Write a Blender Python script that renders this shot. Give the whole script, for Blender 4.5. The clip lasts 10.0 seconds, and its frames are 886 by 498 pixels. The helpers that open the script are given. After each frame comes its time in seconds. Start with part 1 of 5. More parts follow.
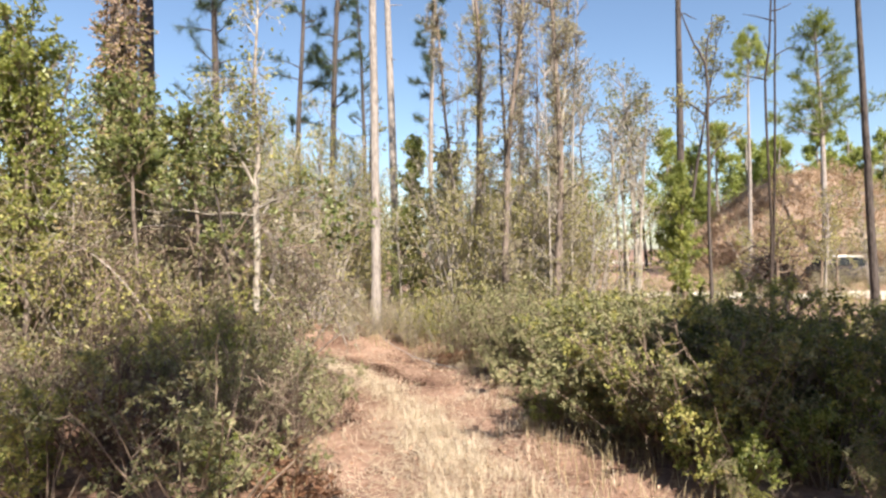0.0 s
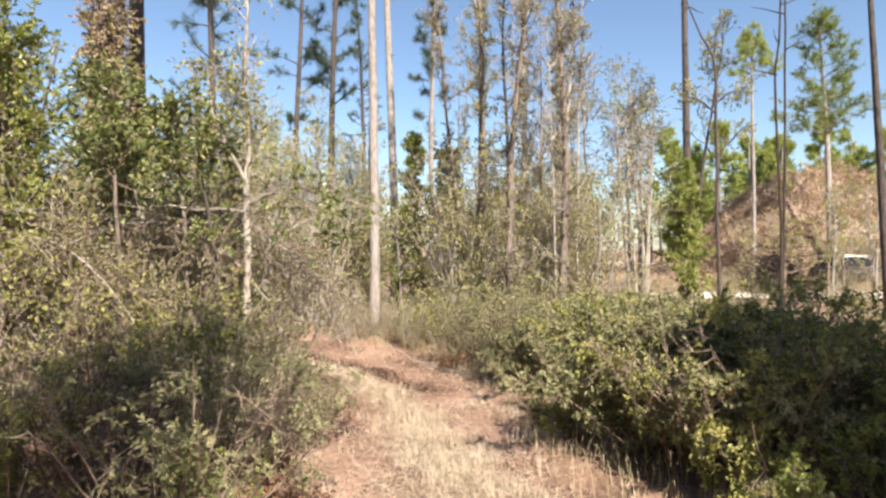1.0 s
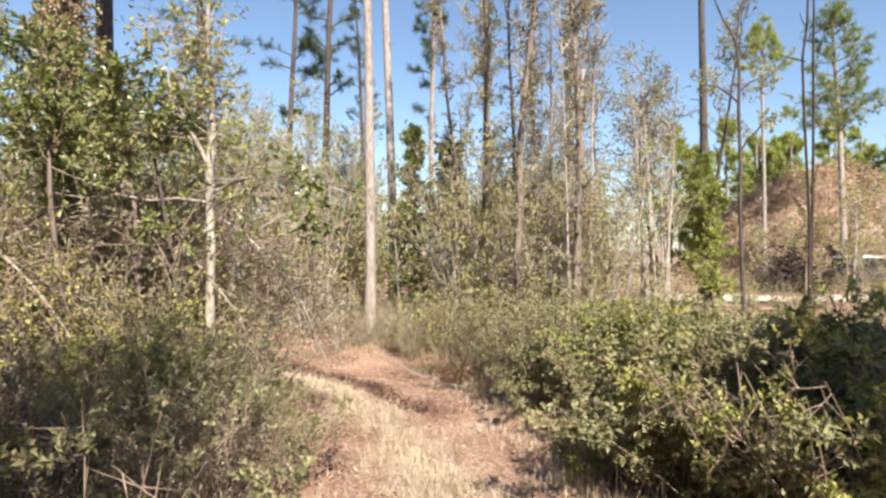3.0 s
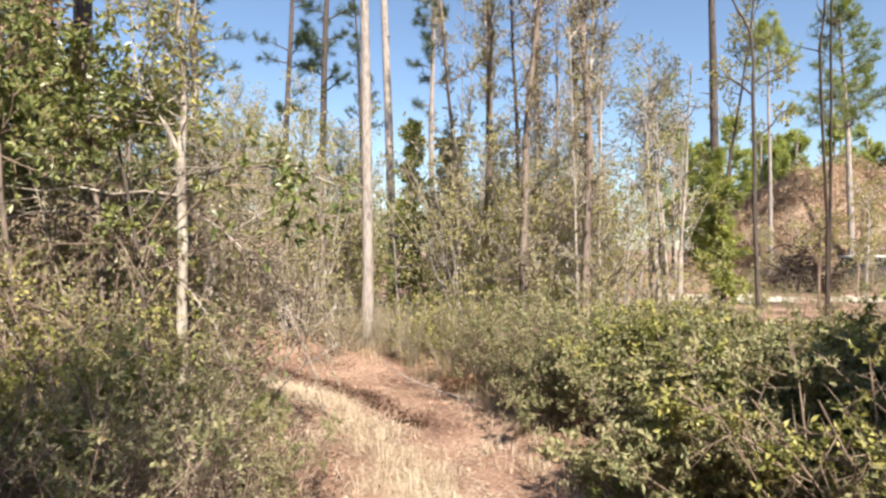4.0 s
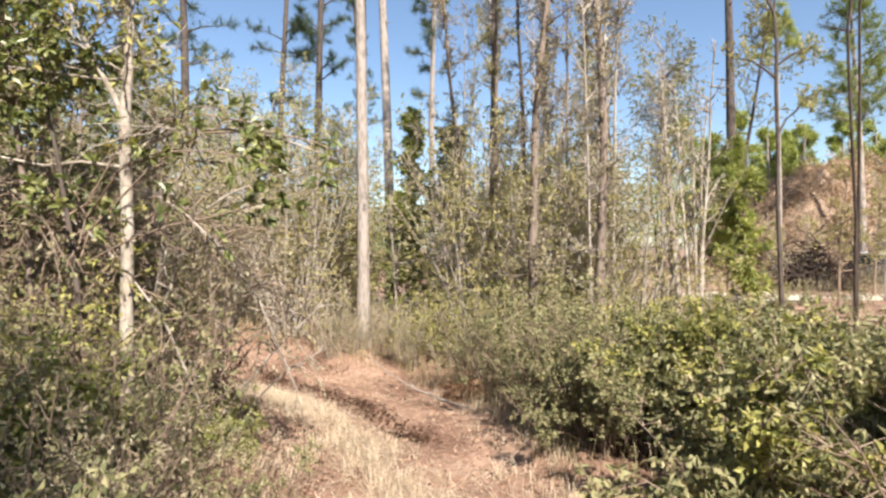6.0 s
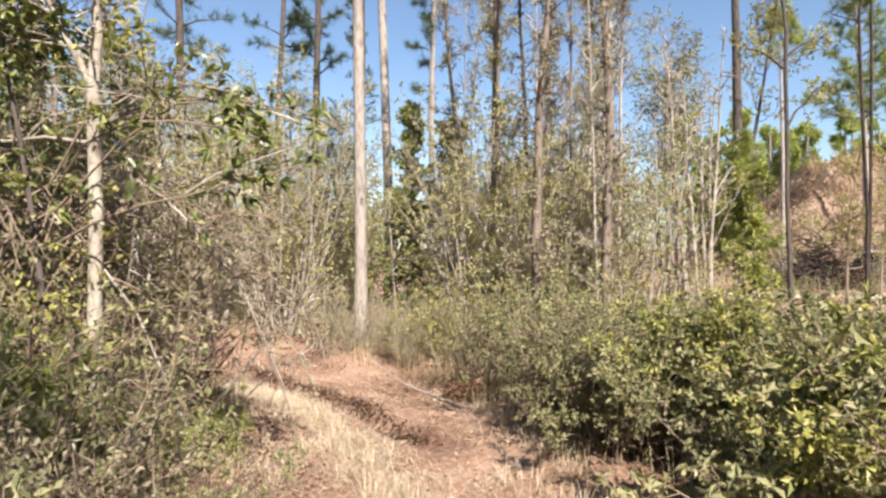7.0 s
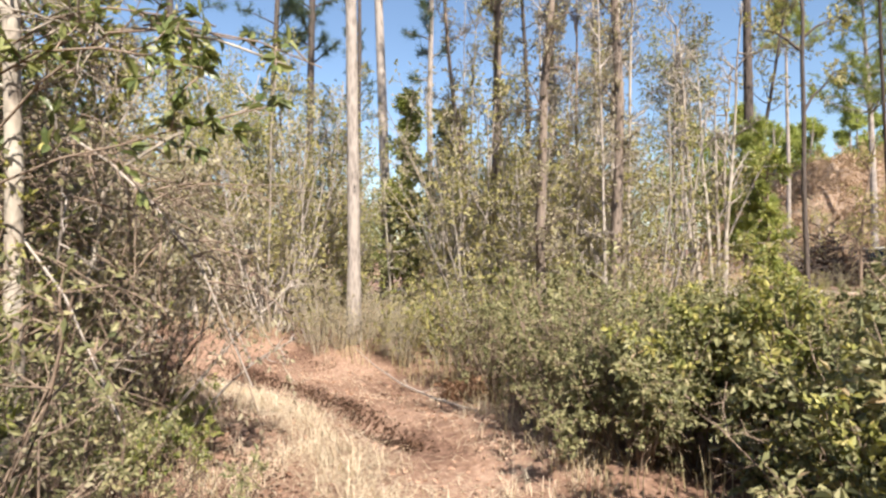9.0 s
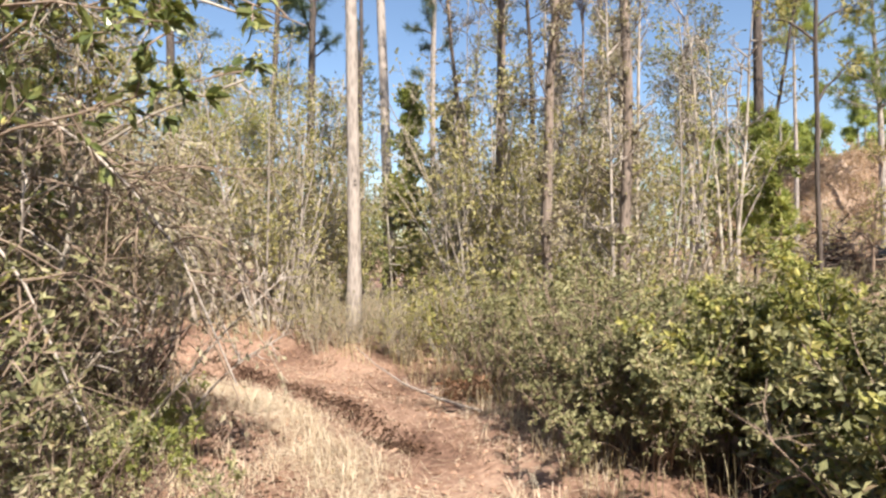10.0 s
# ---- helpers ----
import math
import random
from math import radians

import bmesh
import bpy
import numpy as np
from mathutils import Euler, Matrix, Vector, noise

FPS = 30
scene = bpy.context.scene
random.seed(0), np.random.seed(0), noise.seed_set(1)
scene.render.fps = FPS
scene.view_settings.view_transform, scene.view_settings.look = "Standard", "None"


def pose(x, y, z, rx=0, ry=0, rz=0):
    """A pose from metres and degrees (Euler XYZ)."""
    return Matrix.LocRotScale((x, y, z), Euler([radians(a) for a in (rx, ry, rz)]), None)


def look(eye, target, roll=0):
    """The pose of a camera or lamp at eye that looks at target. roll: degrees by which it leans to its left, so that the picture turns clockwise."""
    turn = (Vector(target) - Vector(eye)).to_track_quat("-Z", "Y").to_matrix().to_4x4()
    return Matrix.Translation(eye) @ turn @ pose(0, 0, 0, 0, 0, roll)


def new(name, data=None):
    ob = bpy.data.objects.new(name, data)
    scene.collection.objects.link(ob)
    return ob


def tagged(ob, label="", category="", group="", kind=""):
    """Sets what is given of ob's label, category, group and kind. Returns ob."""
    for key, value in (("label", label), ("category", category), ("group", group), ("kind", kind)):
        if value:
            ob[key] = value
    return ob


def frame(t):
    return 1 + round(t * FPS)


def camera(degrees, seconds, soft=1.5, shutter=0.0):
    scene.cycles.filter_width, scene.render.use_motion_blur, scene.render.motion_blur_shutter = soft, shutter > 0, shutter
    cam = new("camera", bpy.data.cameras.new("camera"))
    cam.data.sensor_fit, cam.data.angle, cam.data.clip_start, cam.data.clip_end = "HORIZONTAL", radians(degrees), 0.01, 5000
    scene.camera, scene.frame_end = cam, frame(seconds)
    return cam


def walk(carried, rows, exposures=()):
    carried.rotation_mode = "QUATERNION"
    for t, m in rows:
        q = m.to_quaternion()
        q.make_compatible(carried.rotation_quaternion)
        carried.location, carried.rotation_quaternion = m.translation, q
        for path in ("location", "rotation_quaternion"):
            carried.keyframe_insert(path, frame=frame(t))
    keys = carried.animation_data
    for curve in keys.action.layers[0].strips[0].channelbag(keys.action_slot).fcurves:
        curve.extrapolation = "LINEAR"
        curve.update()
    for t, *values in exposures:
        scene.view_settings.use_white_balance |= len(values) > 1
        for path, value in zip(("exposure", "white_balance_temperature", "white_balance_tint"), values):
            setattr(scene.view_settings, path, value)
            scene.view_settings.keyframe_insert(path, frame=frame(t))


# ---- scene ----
cam = camera(75.2, 10.0, soft=2.55)
METRES, EYE, TILT, LEAN, TURN = 4.6, 2.05, 0.0, 0.0, 0.0
ROWS = [
    (0.0, 0.0, 0.0, 0.0, 0.0, 0.0, -0.0),
    (0.5, -0.0054, 0.047, -0.0023, -0.03, -0.01, -0.02),
    (1.0, -0.0085, 0.0966, -0.0043, -0.05, -0.01, -0.04),
    (1.5, -0.0105, 0.1506, -0.0061, -0.06, 0.0, -0.06),
    (2.0, -0.0125, 0.2108, -0.0087, -0.07, 0.05, -0.06),
    (2.5, -0.0157, 0.2797, -0.0091, -0.09, 0.06, -0.08),
    (4.0, -0.0222, 0.4949, -0.0097, -0.09, 0.03, -0.02),
    (4.5, -0.0255, 0.5553, -0.0142, -0.12, 0.02, -0.02),
    (5.0, -0.0274, 0.608, -0.0188, -0.11, -0.01, 0.0),
    (5.5, -0.0286, 0.6544, -0.0244, -0.09, -0.05, 0.03),
    (7.0, -0.0288, 0.7772, -0.0561, -0.1, -0.01, 0.02),
    (7.5, -0.0286, 0.8145, -0.0654, -0.12, -0.0, 0.01),
    (8.0, -0.0275, 0.8515, -0.0708, -0.13, -0.05, 0.02),
    (8.5, -0.0266, 0.8869, -0.078, -0.16, -0.09, 0.05),
    (9.0, -0.0235, 0.9213, -0.0928, -0.16, -0.03, 0.04),
    (9.5, -0.0199, 0.9532, -0.1034, -0.07, -0.05, 0.1),
    (10.0, -0.019, 0.9861, -0.1102, 0.22, -0.06, 0.14),
]
walk(cam, [(t, pose(0, 0, EYE, TILT, LEAN, TURN) @ pose(METRES * x, METRES * y, METRES * z, 90 + pitch, roll, yaw)) for t, x, y, z, yaw, pitch, roll in ROWS])

# ---- world, sun, exposure ----
SUN_TO = Vector((0.26, -0.68, 0.68)).normalized()
scene.view_settings.exposure = 1.45
world = bpy.data.worlds.new("sky")
scene.world = world
world.use_nodes = True
wn = world.node_tree.nodes
sky = wn.new("ShaderNodeTexSky")
sky.sky_type, sky.sun_disc = "NISHITA", False
sky.sun_elevation = math.asin(SUN_TO.z)
sky.sun_rotation = math.atan2(SUN_TO.x, SUN_TO.y)
sky.air_density, sky.dust_density, sky.ozone_density = 1.0, 0.55, 2.0
wn["Background"].inputs["Strength"].default_value = 0.071
world.node_tree.links.new(sky.outputs["Color"], wn["Background"].inputs["Color"])
sun = new("sun", bpy.data.lights.new("sun", "SUN"))
sun.data.energy, sun.data.angle, sun.data.color = 5.0, radians(0.53), (1.0, 0.92, 0.80)
sun.matrix_world = look(SUN_TO * 50, (0, 0, 0))


# ---- materials ----
def material(name):
    m = bpy.data.materials.new(name)
    m.use_nodes = True
    return m, m.node_tree.nodes, m.node_tree.links


def ramp_node(nodes, stops):
    r = nodes.new("ShaderNodeValToRGB")
    els = r.color_ramp.elements
    while len(els) < len(stops):
        els.new(0.5)
    for e, (p, c) in zip(els, stops):
        e.position, e.color = p, (*c, 1)
    return r


def leaf_material(name, colours, rough=0.5, through_light=0.4, gloss=0.3):
    """Colours vary from leaf to leaf and, more slowly, over the plant."""
    m, n, l = material(name)
    geo, tex = n.new("ShaderNodeNewGeometry"), n.new("ShaderNodeTexCoord")
    nz = n.new("ShaderNodeTexNoise")
    nz.inputs["Scale"].default_value = 2.2
    l.new(tex.outputs["Object"], nz.inputs["Vector"])
    mixv = n.new("ShaderNodeMath")
    mixv.operation = "MULTIPLY_ADD"
    l.new(geo.outputs["Random Per Island"], mixv.inputs[0])
    mixv.inputs[1].default_value = 0.62
    sub = n.new("ShaderNodeMath")
    sub.operation = "MULTIPLY_ADD"
    l.new(nz.outputs["Fac"], sub.inputs[0])
    sub.inputs[1].default_value, sub.inputs[2].default_value = 1.1, -0.36
    l.new(sub.outputs[0], mixv.inputs[2])
    r = ramp_node(n, [(i / (len(colours) - 1), c) for i, c in enumerate(colours)])
    l.new(mixv.outputs[0], r.inputs["Fac"])
    p = n["Principled BSDF"]
    p.inputs["Roughness"].default_value = rough
    p.inputs["Specular IOR Level"].default_value = gloss
    l.new(r.outputs["Color"], p.inputs["Base Color"])
    tr = n.new("ShaderNodeBsdfTranslucent")
    warm = n.new("ShaderNodeMix")
    warm.data_type, warm.blend_type = "RGBA", "MULTIPLY"
    warm.inputs["Factor"].default_value = 1.0
    warm.inputs["B"].default_value = (1.0, 1.0, 0.55, 1)
    l.new(r.outputs["Color"], warm.inputs["A"])
    l.new(warm.outputs["Result"], tr.inputs["Color"])
    mx = n.new("ShaderNodeMixShader")
    mx.inputs["Fac"].default_value = through_light
    l.new(p.outputs[0], mx.inputs[1])
    l.new(tr.outputs[0], mx.inputs[2])
    l.new(mx.outputs[0], n["Material Output"].inputs["Surface"])
    return m


def bark_material(name, dark, light, scale=9.0, stretch=0.25, bump=0.5, patch=None):
    """Furrowed bark, drawn out along the trunk, with paler or lichened patches."""
    m, n, l = material(name)
    tex = n.new("ShaderNodeTexCoord")
    mp = n.new("ShaderNodeMapping")
    mp.inputs["Scale"].default_value = (1, 1, stretch)
    l.new(tex.outputs["Object"], mp.inputs["Vector"])
    vor = n.new("ShaderNodeTexVoronoi")
    vor.inputs["Scale"].default_value = scale * 2.2
    l.new(mp.outputs[0], vor.inputs["Vector"])
    nz = n.new("ShaderNodeTexNoise")
    nz.inputs["Scale"].default_value, nz.inputs["Detail"].default_value = scale, 6
    l.new(mp.outputs[0], nz.inputs["Vector"])
    add = n.new("ShaderNodeMath")
    add.operation = "MULTIPLY_ADD"
    l.new(vor.outputs["Distance"], add.inputs[0])
    add.inputs[1].default_value = 0.5
    l.new(nz.outputs["Fac"], add.inputs[2])
    r = ramp_node(n, [(0.35, dark), (0.85, light)])
    l.new(add.outputs[0], r.inputs["Fac"])
    col = r.outputs["Color"]
    if patch:
        big = n.new("ShaderNodeTexNoise")
        big.inputs["Scale"].default_value = 1.7
        l.new(tex.outputs["Object"], big.inputs["Vector"])
        pr = ramp_node(n, [(0.48, (0, 0, 0)), (0.62, (1, 1, 1))])
        l.new(big.outputs["Fac"], pr.inputs["Fac"])
        mix = n.new("ShaderNodeMix")
        mix.data_type = "RGBA"
        l.new(pr.outputs["Color"], mix.inputs["Factor"])
        l.new(col, mix.inputs["A"])
        mix.inputs["B"].default_value = (*patch, 1)
        col = mix.outputs["Result"]
    p = n["Principled BSDF"]
    p.inputs["Roughness"].default_value = 0.9
    p.inputs["Specular IOR Level"].default_value = 0.15
    l.new(col, p.inputs["Base Color"])
    b = n.new("ShaderNodeBump")
    b.inputs["Strength"].default_value, b.inputs["Distance"].default_value = bump, 0.03
    l.new(add.outputs[0], b.inputs["Height"])
    l.new(b.outputs[0], p.inputs["Normal"])
    return m


def plain_material(name, colour, rough=0.6, metal=0.0, vary=0.25, scale=6.0):
    m, n, l = material(name)
    tex, nz = n.new("ShaderNodeTexCoord"), n.new("ShaderNodeTexNoise")
    nz.inputs["Scale"].default_value, nz.inputs["Detail"].default_value = scale, 5
    l.new(tex.outputs["Object"], nz.inputs["Vector"])
    r = ramp_node(n, [(0.3, tuple(c * (1 - vary) for c in colour)), (0.7, tuple(min(1, c * (1 + vary)) for c in colour))])
    l.new(nz.outputs["Fac"], r.inputs["Fac"])
    p = n["Principled BSDF"]
    p.inputs["Roughness"].default_value, p.inputs["Metallic"].default_value = rough, metal
    l.new(r.outputs["Color"], p.inputs["Base Color"])
    return m


def earth_material(name, stops, fine=14.0, coarse=0.9, bump=0.6):
    """Bare ground: litter, dust and soil mixed at two scales."""
    m, n, l = material(name)
    geo = n.new("ShaderNodeNewGeometry")
    a, b = n.new("ShaderNodeTexNoise"), n.new("ShaderNodeTexNoise")
    a.inputs["Scale"].default_value, a.inputs["Detail"].default_value = coarse, 4
    b.inputs["Scale"].default_value, b.inputs["Detail"].default_value, b.inputs["Roughness"].default_value = fine, 8, 0.75
    for t in (a, b):
        l.new(geo.outputs["Position"], t.inputs["Vector"])
    mv = n.new("ShaderNodeMix")
    mv.inputs["Factor"].default_value = 0.55
    l.new(a.outputs["Fac"], mv.inputs["A"])
    l.new(b.outputs["Fac"], mv.inputs["B"])
    r = ramp_node(n, stops)
    l.new(mv.outputs["Result"], r.inputs["Fac"])
    p = n["Principled BSDF"]
    p.inputs["Roughness"].default_value, p.inputs["Specular IOR Level"].default_value = 0.95, 0.1
    l.new(r.outputs["Color"], p.inputs["Base Color"])
    bp = n.new("ShaderNodeBump")
    bp.inputs["Strength"].default_value, bp.inputs["Distance"].default_value = bump, 0.03
    l.new(b.outputs["Fac"], bp.inputs["Height"])
    l.new(bp.outputs[0], p.inputs["Normal"])
    return m


GROUND = earth_material("forest_floor", [(0.33, (0.058, 0.034, 0.025)), (0.445, (0.175, 0.104, 0.076)), (0.56, (0.31, 0.202, 0.15)), (0.70, (0.44, 0.328, 0.25))])
SAND = earth_material("pale_sand", [(0.3, (0.42, 0.36, 0.28)), (0.7, (0.66, 0.60, 0.50))], fine=9, coarse=0.5)
CLAY = earth_material("red_clay", [(0.32, (0.12, 0.084, 0.064)), (0.43, (0.20, 0.145, 0.11)), (0.56, (0.275, 0.203, 0.155)), (0.70, (0.36, 0.28, 0.215))], fine=2.6, coarse=0.3, bump=1.0)
# brown dark enough to carry the shade of the rut as well
DARK_LITTER = leaf_material("dark_litter", [(0.024, 0.013, 0.008), (0.048, 0.026, 0.016), (0.085, 0.046, 0.029), (0.14, 0.08, 0.052)], 0.7, 0.1, 0.15)
STRAW = leaf_material("dry_straw", [(0.33, 0.245, 0.178), (0.48, 0.385, 0.29), (0.61, 0.51, 0.40), (0.71, 0.63, 0.515)], 0.6, 0.3, 0.2)
NEEDLE_LITTER = leaf_material("fallen_needles", [(0.14, 0.077, 0.052), (0.285, 0.17, 0.12), (0.42, 0.275, 0.20), (0.55, 0.41, 0.31)], 0.7, 0.15, 0.15)
FERN = leaf_material("dead_fern", [(0.10, 0.05, 0.032), (0.19, 0.10, 0.06), (0.27, 0.155, 0.10), (0.34, 0.23, 0.155)], 0.7, 0.25, 0.15)
SEDGE = leaf_material("winter_grass", [(0.20, 0.17, 0.09), (0.34, 0.28, 0.165), (0.46, 0.38, 0.25), (0.56, 0.48, 0.34)], 0.6, 0.35, 0.2)
OLIVE = leaf_material("olive_leaf", [(0.0747, 0.0885, 0.0276), (0.161, 0.172, 0.0529), (0.282, 0.276, 0.0862), (0.448, 0.408, 0.144), (0.414, 0.299, 0.155)], 0.5, 0.35, 0.3)
GREY_GREEN = leaf_material("dull_leaf", [(0.0598, 0.069, 0.0345), (0.132, 0.138, 0.0667), (0.224, 0.218, 0.109), (0.328, 0.305, 0.167), (0.322, 0.23, 0.149)], 0.5, 0.3, 0.22)
BRIGHT = leaf_material("fresh_leaf", [(0.084, 0.108, 0.0312), (0.18, 0.21, 0.0576), (0.324, 0.342, 0.102), (0.516, 0.492, 0.192)], 0.4, 0.4, 0.45)
BAY = leaf_material("bay_leaf", [(0.0517, 0.0713, 0.0253), (0.115, 0.144, 0.0483), (0.218, 0.236, 0.0862), (0.391, 0.38, 0.161)], 0.36, 0.3, 0.5)
RUST = leaf_material("dead_leaf", [(0.146, 0.115, 0.0783), (0.266, 0.23, 0.16), (0.391, 0.347, 0.249), (0.479, 0.454, 0.32)], 0.6, 0.35, 0.2)
YELLOW = leaf_material("turning_leaf", [(0.16, 0.155, 0.062), (0.29, 0.27, 0.113), (0.41, 0.37, 0.17), (0.43, 0.34, 0.205)], 0.5, 0.4, 0.3)
# green raised to hold the sunlight that thin needle tufts lose
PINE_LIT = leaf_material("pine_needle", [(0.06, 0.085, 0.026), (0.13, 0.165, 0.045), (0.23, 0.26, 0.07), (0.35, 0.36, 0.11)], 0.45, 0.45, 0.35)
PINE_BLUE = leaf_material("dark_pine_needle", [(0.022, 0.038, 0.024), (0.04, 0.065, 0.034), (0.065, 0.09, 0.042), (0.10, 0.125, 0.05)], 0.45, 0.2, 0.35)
TWIG_TAN = bark_material("tan_twig", (0.14, 0.112, 0.083), (0.36, 0.305, 0.24), 14, 0.5, 0.2)
# brighter copy, mostly for far crowns, with sunlight and haze in the colour
PINE_SUNLIT = leaf_material("sunlit_pine_needle", [(0.14, 0.18, 0.06), (0.26, 0.30, 0.10), (0.40, 0.43, 0.15), (0.52, 0.53, 0.22)], 0.5, 0.5, 0.3)
RUSSET = leaf_material("russet_brush", [(0.22, 0.145, 0.105), (0.36, 0.25, 0.185), (0.46, 0.335, 0.25), (0.55, 0.43, 0.335)], 0.7, 0.3, 0.15)
TWIG_GREY = bark_material("grey_twig", (0.142, 0.122, 0.107), (0.365, 0.318, 0.285), 14, 0.5, 0.2)
TWIG_BROWN = bark_material("brown_twig", (0.094, 0.066, 0.05), (0.24, 0.18, 0.138), 14, 0.5, 0.2)
# darker than the brown twig: deep thicket shade is put into the bark colour
THORN_SHADED = bark_material("shaded_thorny_stem", (0.045, 0.03, 0.024), (0.135, 0.092, 0.072), 14, 0.5, 0.2)
PALE_BARK = bark_material("pale_smooth_bark", (0.095, 0.076, 0.064), (0.315, 0.27, 0.225), 11, 0.5, 0.5, (0.40, 0.36, 0.31))
PINE_BARK = bark_material("pine_bark", (0.125, 0.105, 0.094), (0.30, 0.26, 0.235), 8, 0.3, 0.9)
DARK_BARK = bark_material("dark_pine_bark", (0.026, 0.022, 0.021), (0.092, 0.074, 0.066), 8, 0.3, 0.9)
CHAR_BARK = bark_material("charred_bark", (0.012, 0.010, 0.010), (0.06, 0.045, 0.038), 8, 0.3, 0.9)
VINE_BARK = bark_material("vine_bark", (0.055, 0.042, 0.036), (0.20, 0.158, 0.132), 9, 0.3, 0.6)


# ---- mesh tools ----
def unit(v):
    return v / np.maximum(np.linalg.norm(v, axis=-1, keepdims=True), 1e-9)


class Buf:
    """Gathers triangles for one mesh."""

    def __init__(self):
        self.v, self.f, self.n = [], [], 0

    def add(self, v, f):
        self.v.append(v.reshape(-1, 3))
        self.f.append(f.reshape(-1, 3) + self.n)
        self.n += len(self.v[-1])

    def mesh(self, name, mat, smooth=False):
        v, f = np.concatenate(self.v).astype(np.float32), np.concatenate(self.f).astype(np.int32)
        me = bpy.data.meshes.new(name)
        me.vertices.add(len(v))
        me.vertices.foreach_set("co", v.ravel())
        me.loops.add(f.size)
        me.loops.foreach_set("vertex_index", f.ravel())
        me.polygons.add(len(f))
        me.polygons.foreach_set("loop_start", np.arange(0, f.size, 3, dtype=np.int32))
        me.polygons.foreach_set("use_smooth", np.full(len(f), smooth))
        me.update(calc_edges=True)
        me.materials.append(mat)
        return me


def tubes(buf, P, R, sides=3):
    """A batch of tapered tubes along polylines P (n, k, 3) with radii R (n, k)."""
    P, R = np.asarray(P, float), np.asarray(R, float)
    n, k = P.shape[:2]
    T = unit(np.gradient(P, axis=1))
    ref = np.where(np.abs(T[..., 2:3]) > 0.9, np.array([1.0, 0, 0]), np.array([0, 0, 1.0]))
    A = unit(np.cross(T, ref))
    B = np.cross(T, A)
    ang = np.arange(sides) / sides * 2 * math.pi
    ring = P[:, :, None] + R[:, :, None, None] * (A[:, :, None] * np.cos(ang)[:, None] + B[:, :, None] * np.sin(ang)[:, None])
    i, j = np.meshgrid(np.arange(k - 1), np.arange(sides), indexing="ij")
    a, b = i * sides + j, i * sides + (j + 1) % sides
    c, d = a + sides, b + sides
    face = np.stack([np.stack([a, b, d], -1), np.stack([a, d, c], -1)], -2).reshape(-1, 3)
    buf.add(ring, (np.arange(n) * k * sides)[:, None, None] + face[None])


def paths(rng, S, D, L, k, wob=0.15, up=0.0):
    """Wandering polylines from S along D, L long."""
    n = len(S)
    D = unit(np.array(D, float))
    P = np.empty((n, k, 3))
    P[:, 0] = S
    step = (np.broadcast_to(L, (n,)) / (k - 1))[:, None]
    for i in range(1, k):
        D = unit(D + rng.normal(0, wob, (n, 3)) + np.array([0, 0, up]))
        P[:, i] = P[:, i - 1] + D * step
    return P


def sample(rng, P, count, t0=0.2, t1=1.0):
    """count places on each polyline: places, directions and how far along."""
    n, k = P.shape[:2]
    t = rng.uniform(t0, t1, (n, count)) * (k - 1)
    i = np.minimum(t.astype(int), k - 2)
    f = (t - i)[..., None]
    r = np.arange(n)[:, None]
    a, b = P[r, i], P[r, i + 1]
    return (a + (b - a) * f).reshape(-1, 3), unit(b - a).reshape(-1, 3), (t / (k - 1)).ravel()


def side_shoots(rng, P, count, length, spread=0.9, k=4, wob=0.15, up=0.0, t0=0.2, t1=1.0):
    S, D, t = sample(rng, P, count, t0, t1)
    out = unit(rng.normal(0, 1, S.shape))
    L = rng.uniform(0.5, 1.0, len(S)) * length * (1.1 - 0.55 * t)
    return paths(rng, S, D * (1 - spread * 0.5) + out * spread, L, k, wob, up)


def spurs(buf, rng, P, width):
    """Fine tapering twigs, one slim triangle each, from first to last point of each polyline."""
    a, b = P[:, 0], P[:, -1]
    s = unit(np.cross(b - a, rng.normal(0, 1, a.shape))) * width / 2
    buf.add(np.stack([a - s, a + s, b], 1), np.arange(len(a) * 3).reshape(-1, 1, 3))


def leaves(buf, rng, P, D, length, width, fold=0.25, droop=0.0, lift=0.4):
    """Pointed leaves, folded along the rib: two triangles each."""
    n = len(P)
    D = unit(D + rng.normal(0, 0.6, (n, 3)) + np.array([0, 0, -droop]))
    L = length * rng.uniform(0.6, 1.2, (n, 1))
    W = width * rng.uniform(0.7, 1.2, (n, 1))
    S = unit(np.cross(D, rng.normal(0, 0.55, (n, 3)) + np.array([0, 0, lift])))
    N = np.cross(S, D)
    mid = P + D * L * 0.48 + N * W * fold
    V = np.stack([P, mid + S * W / 2, P + D * L - N * L * 0.08, mid - S * W / 2], 1)
    f = np.array([[0, 1, 2], [0, 2, 3]])
    buf.add(V, (np.arange(n) * 4)[:, None, None] + f[None])


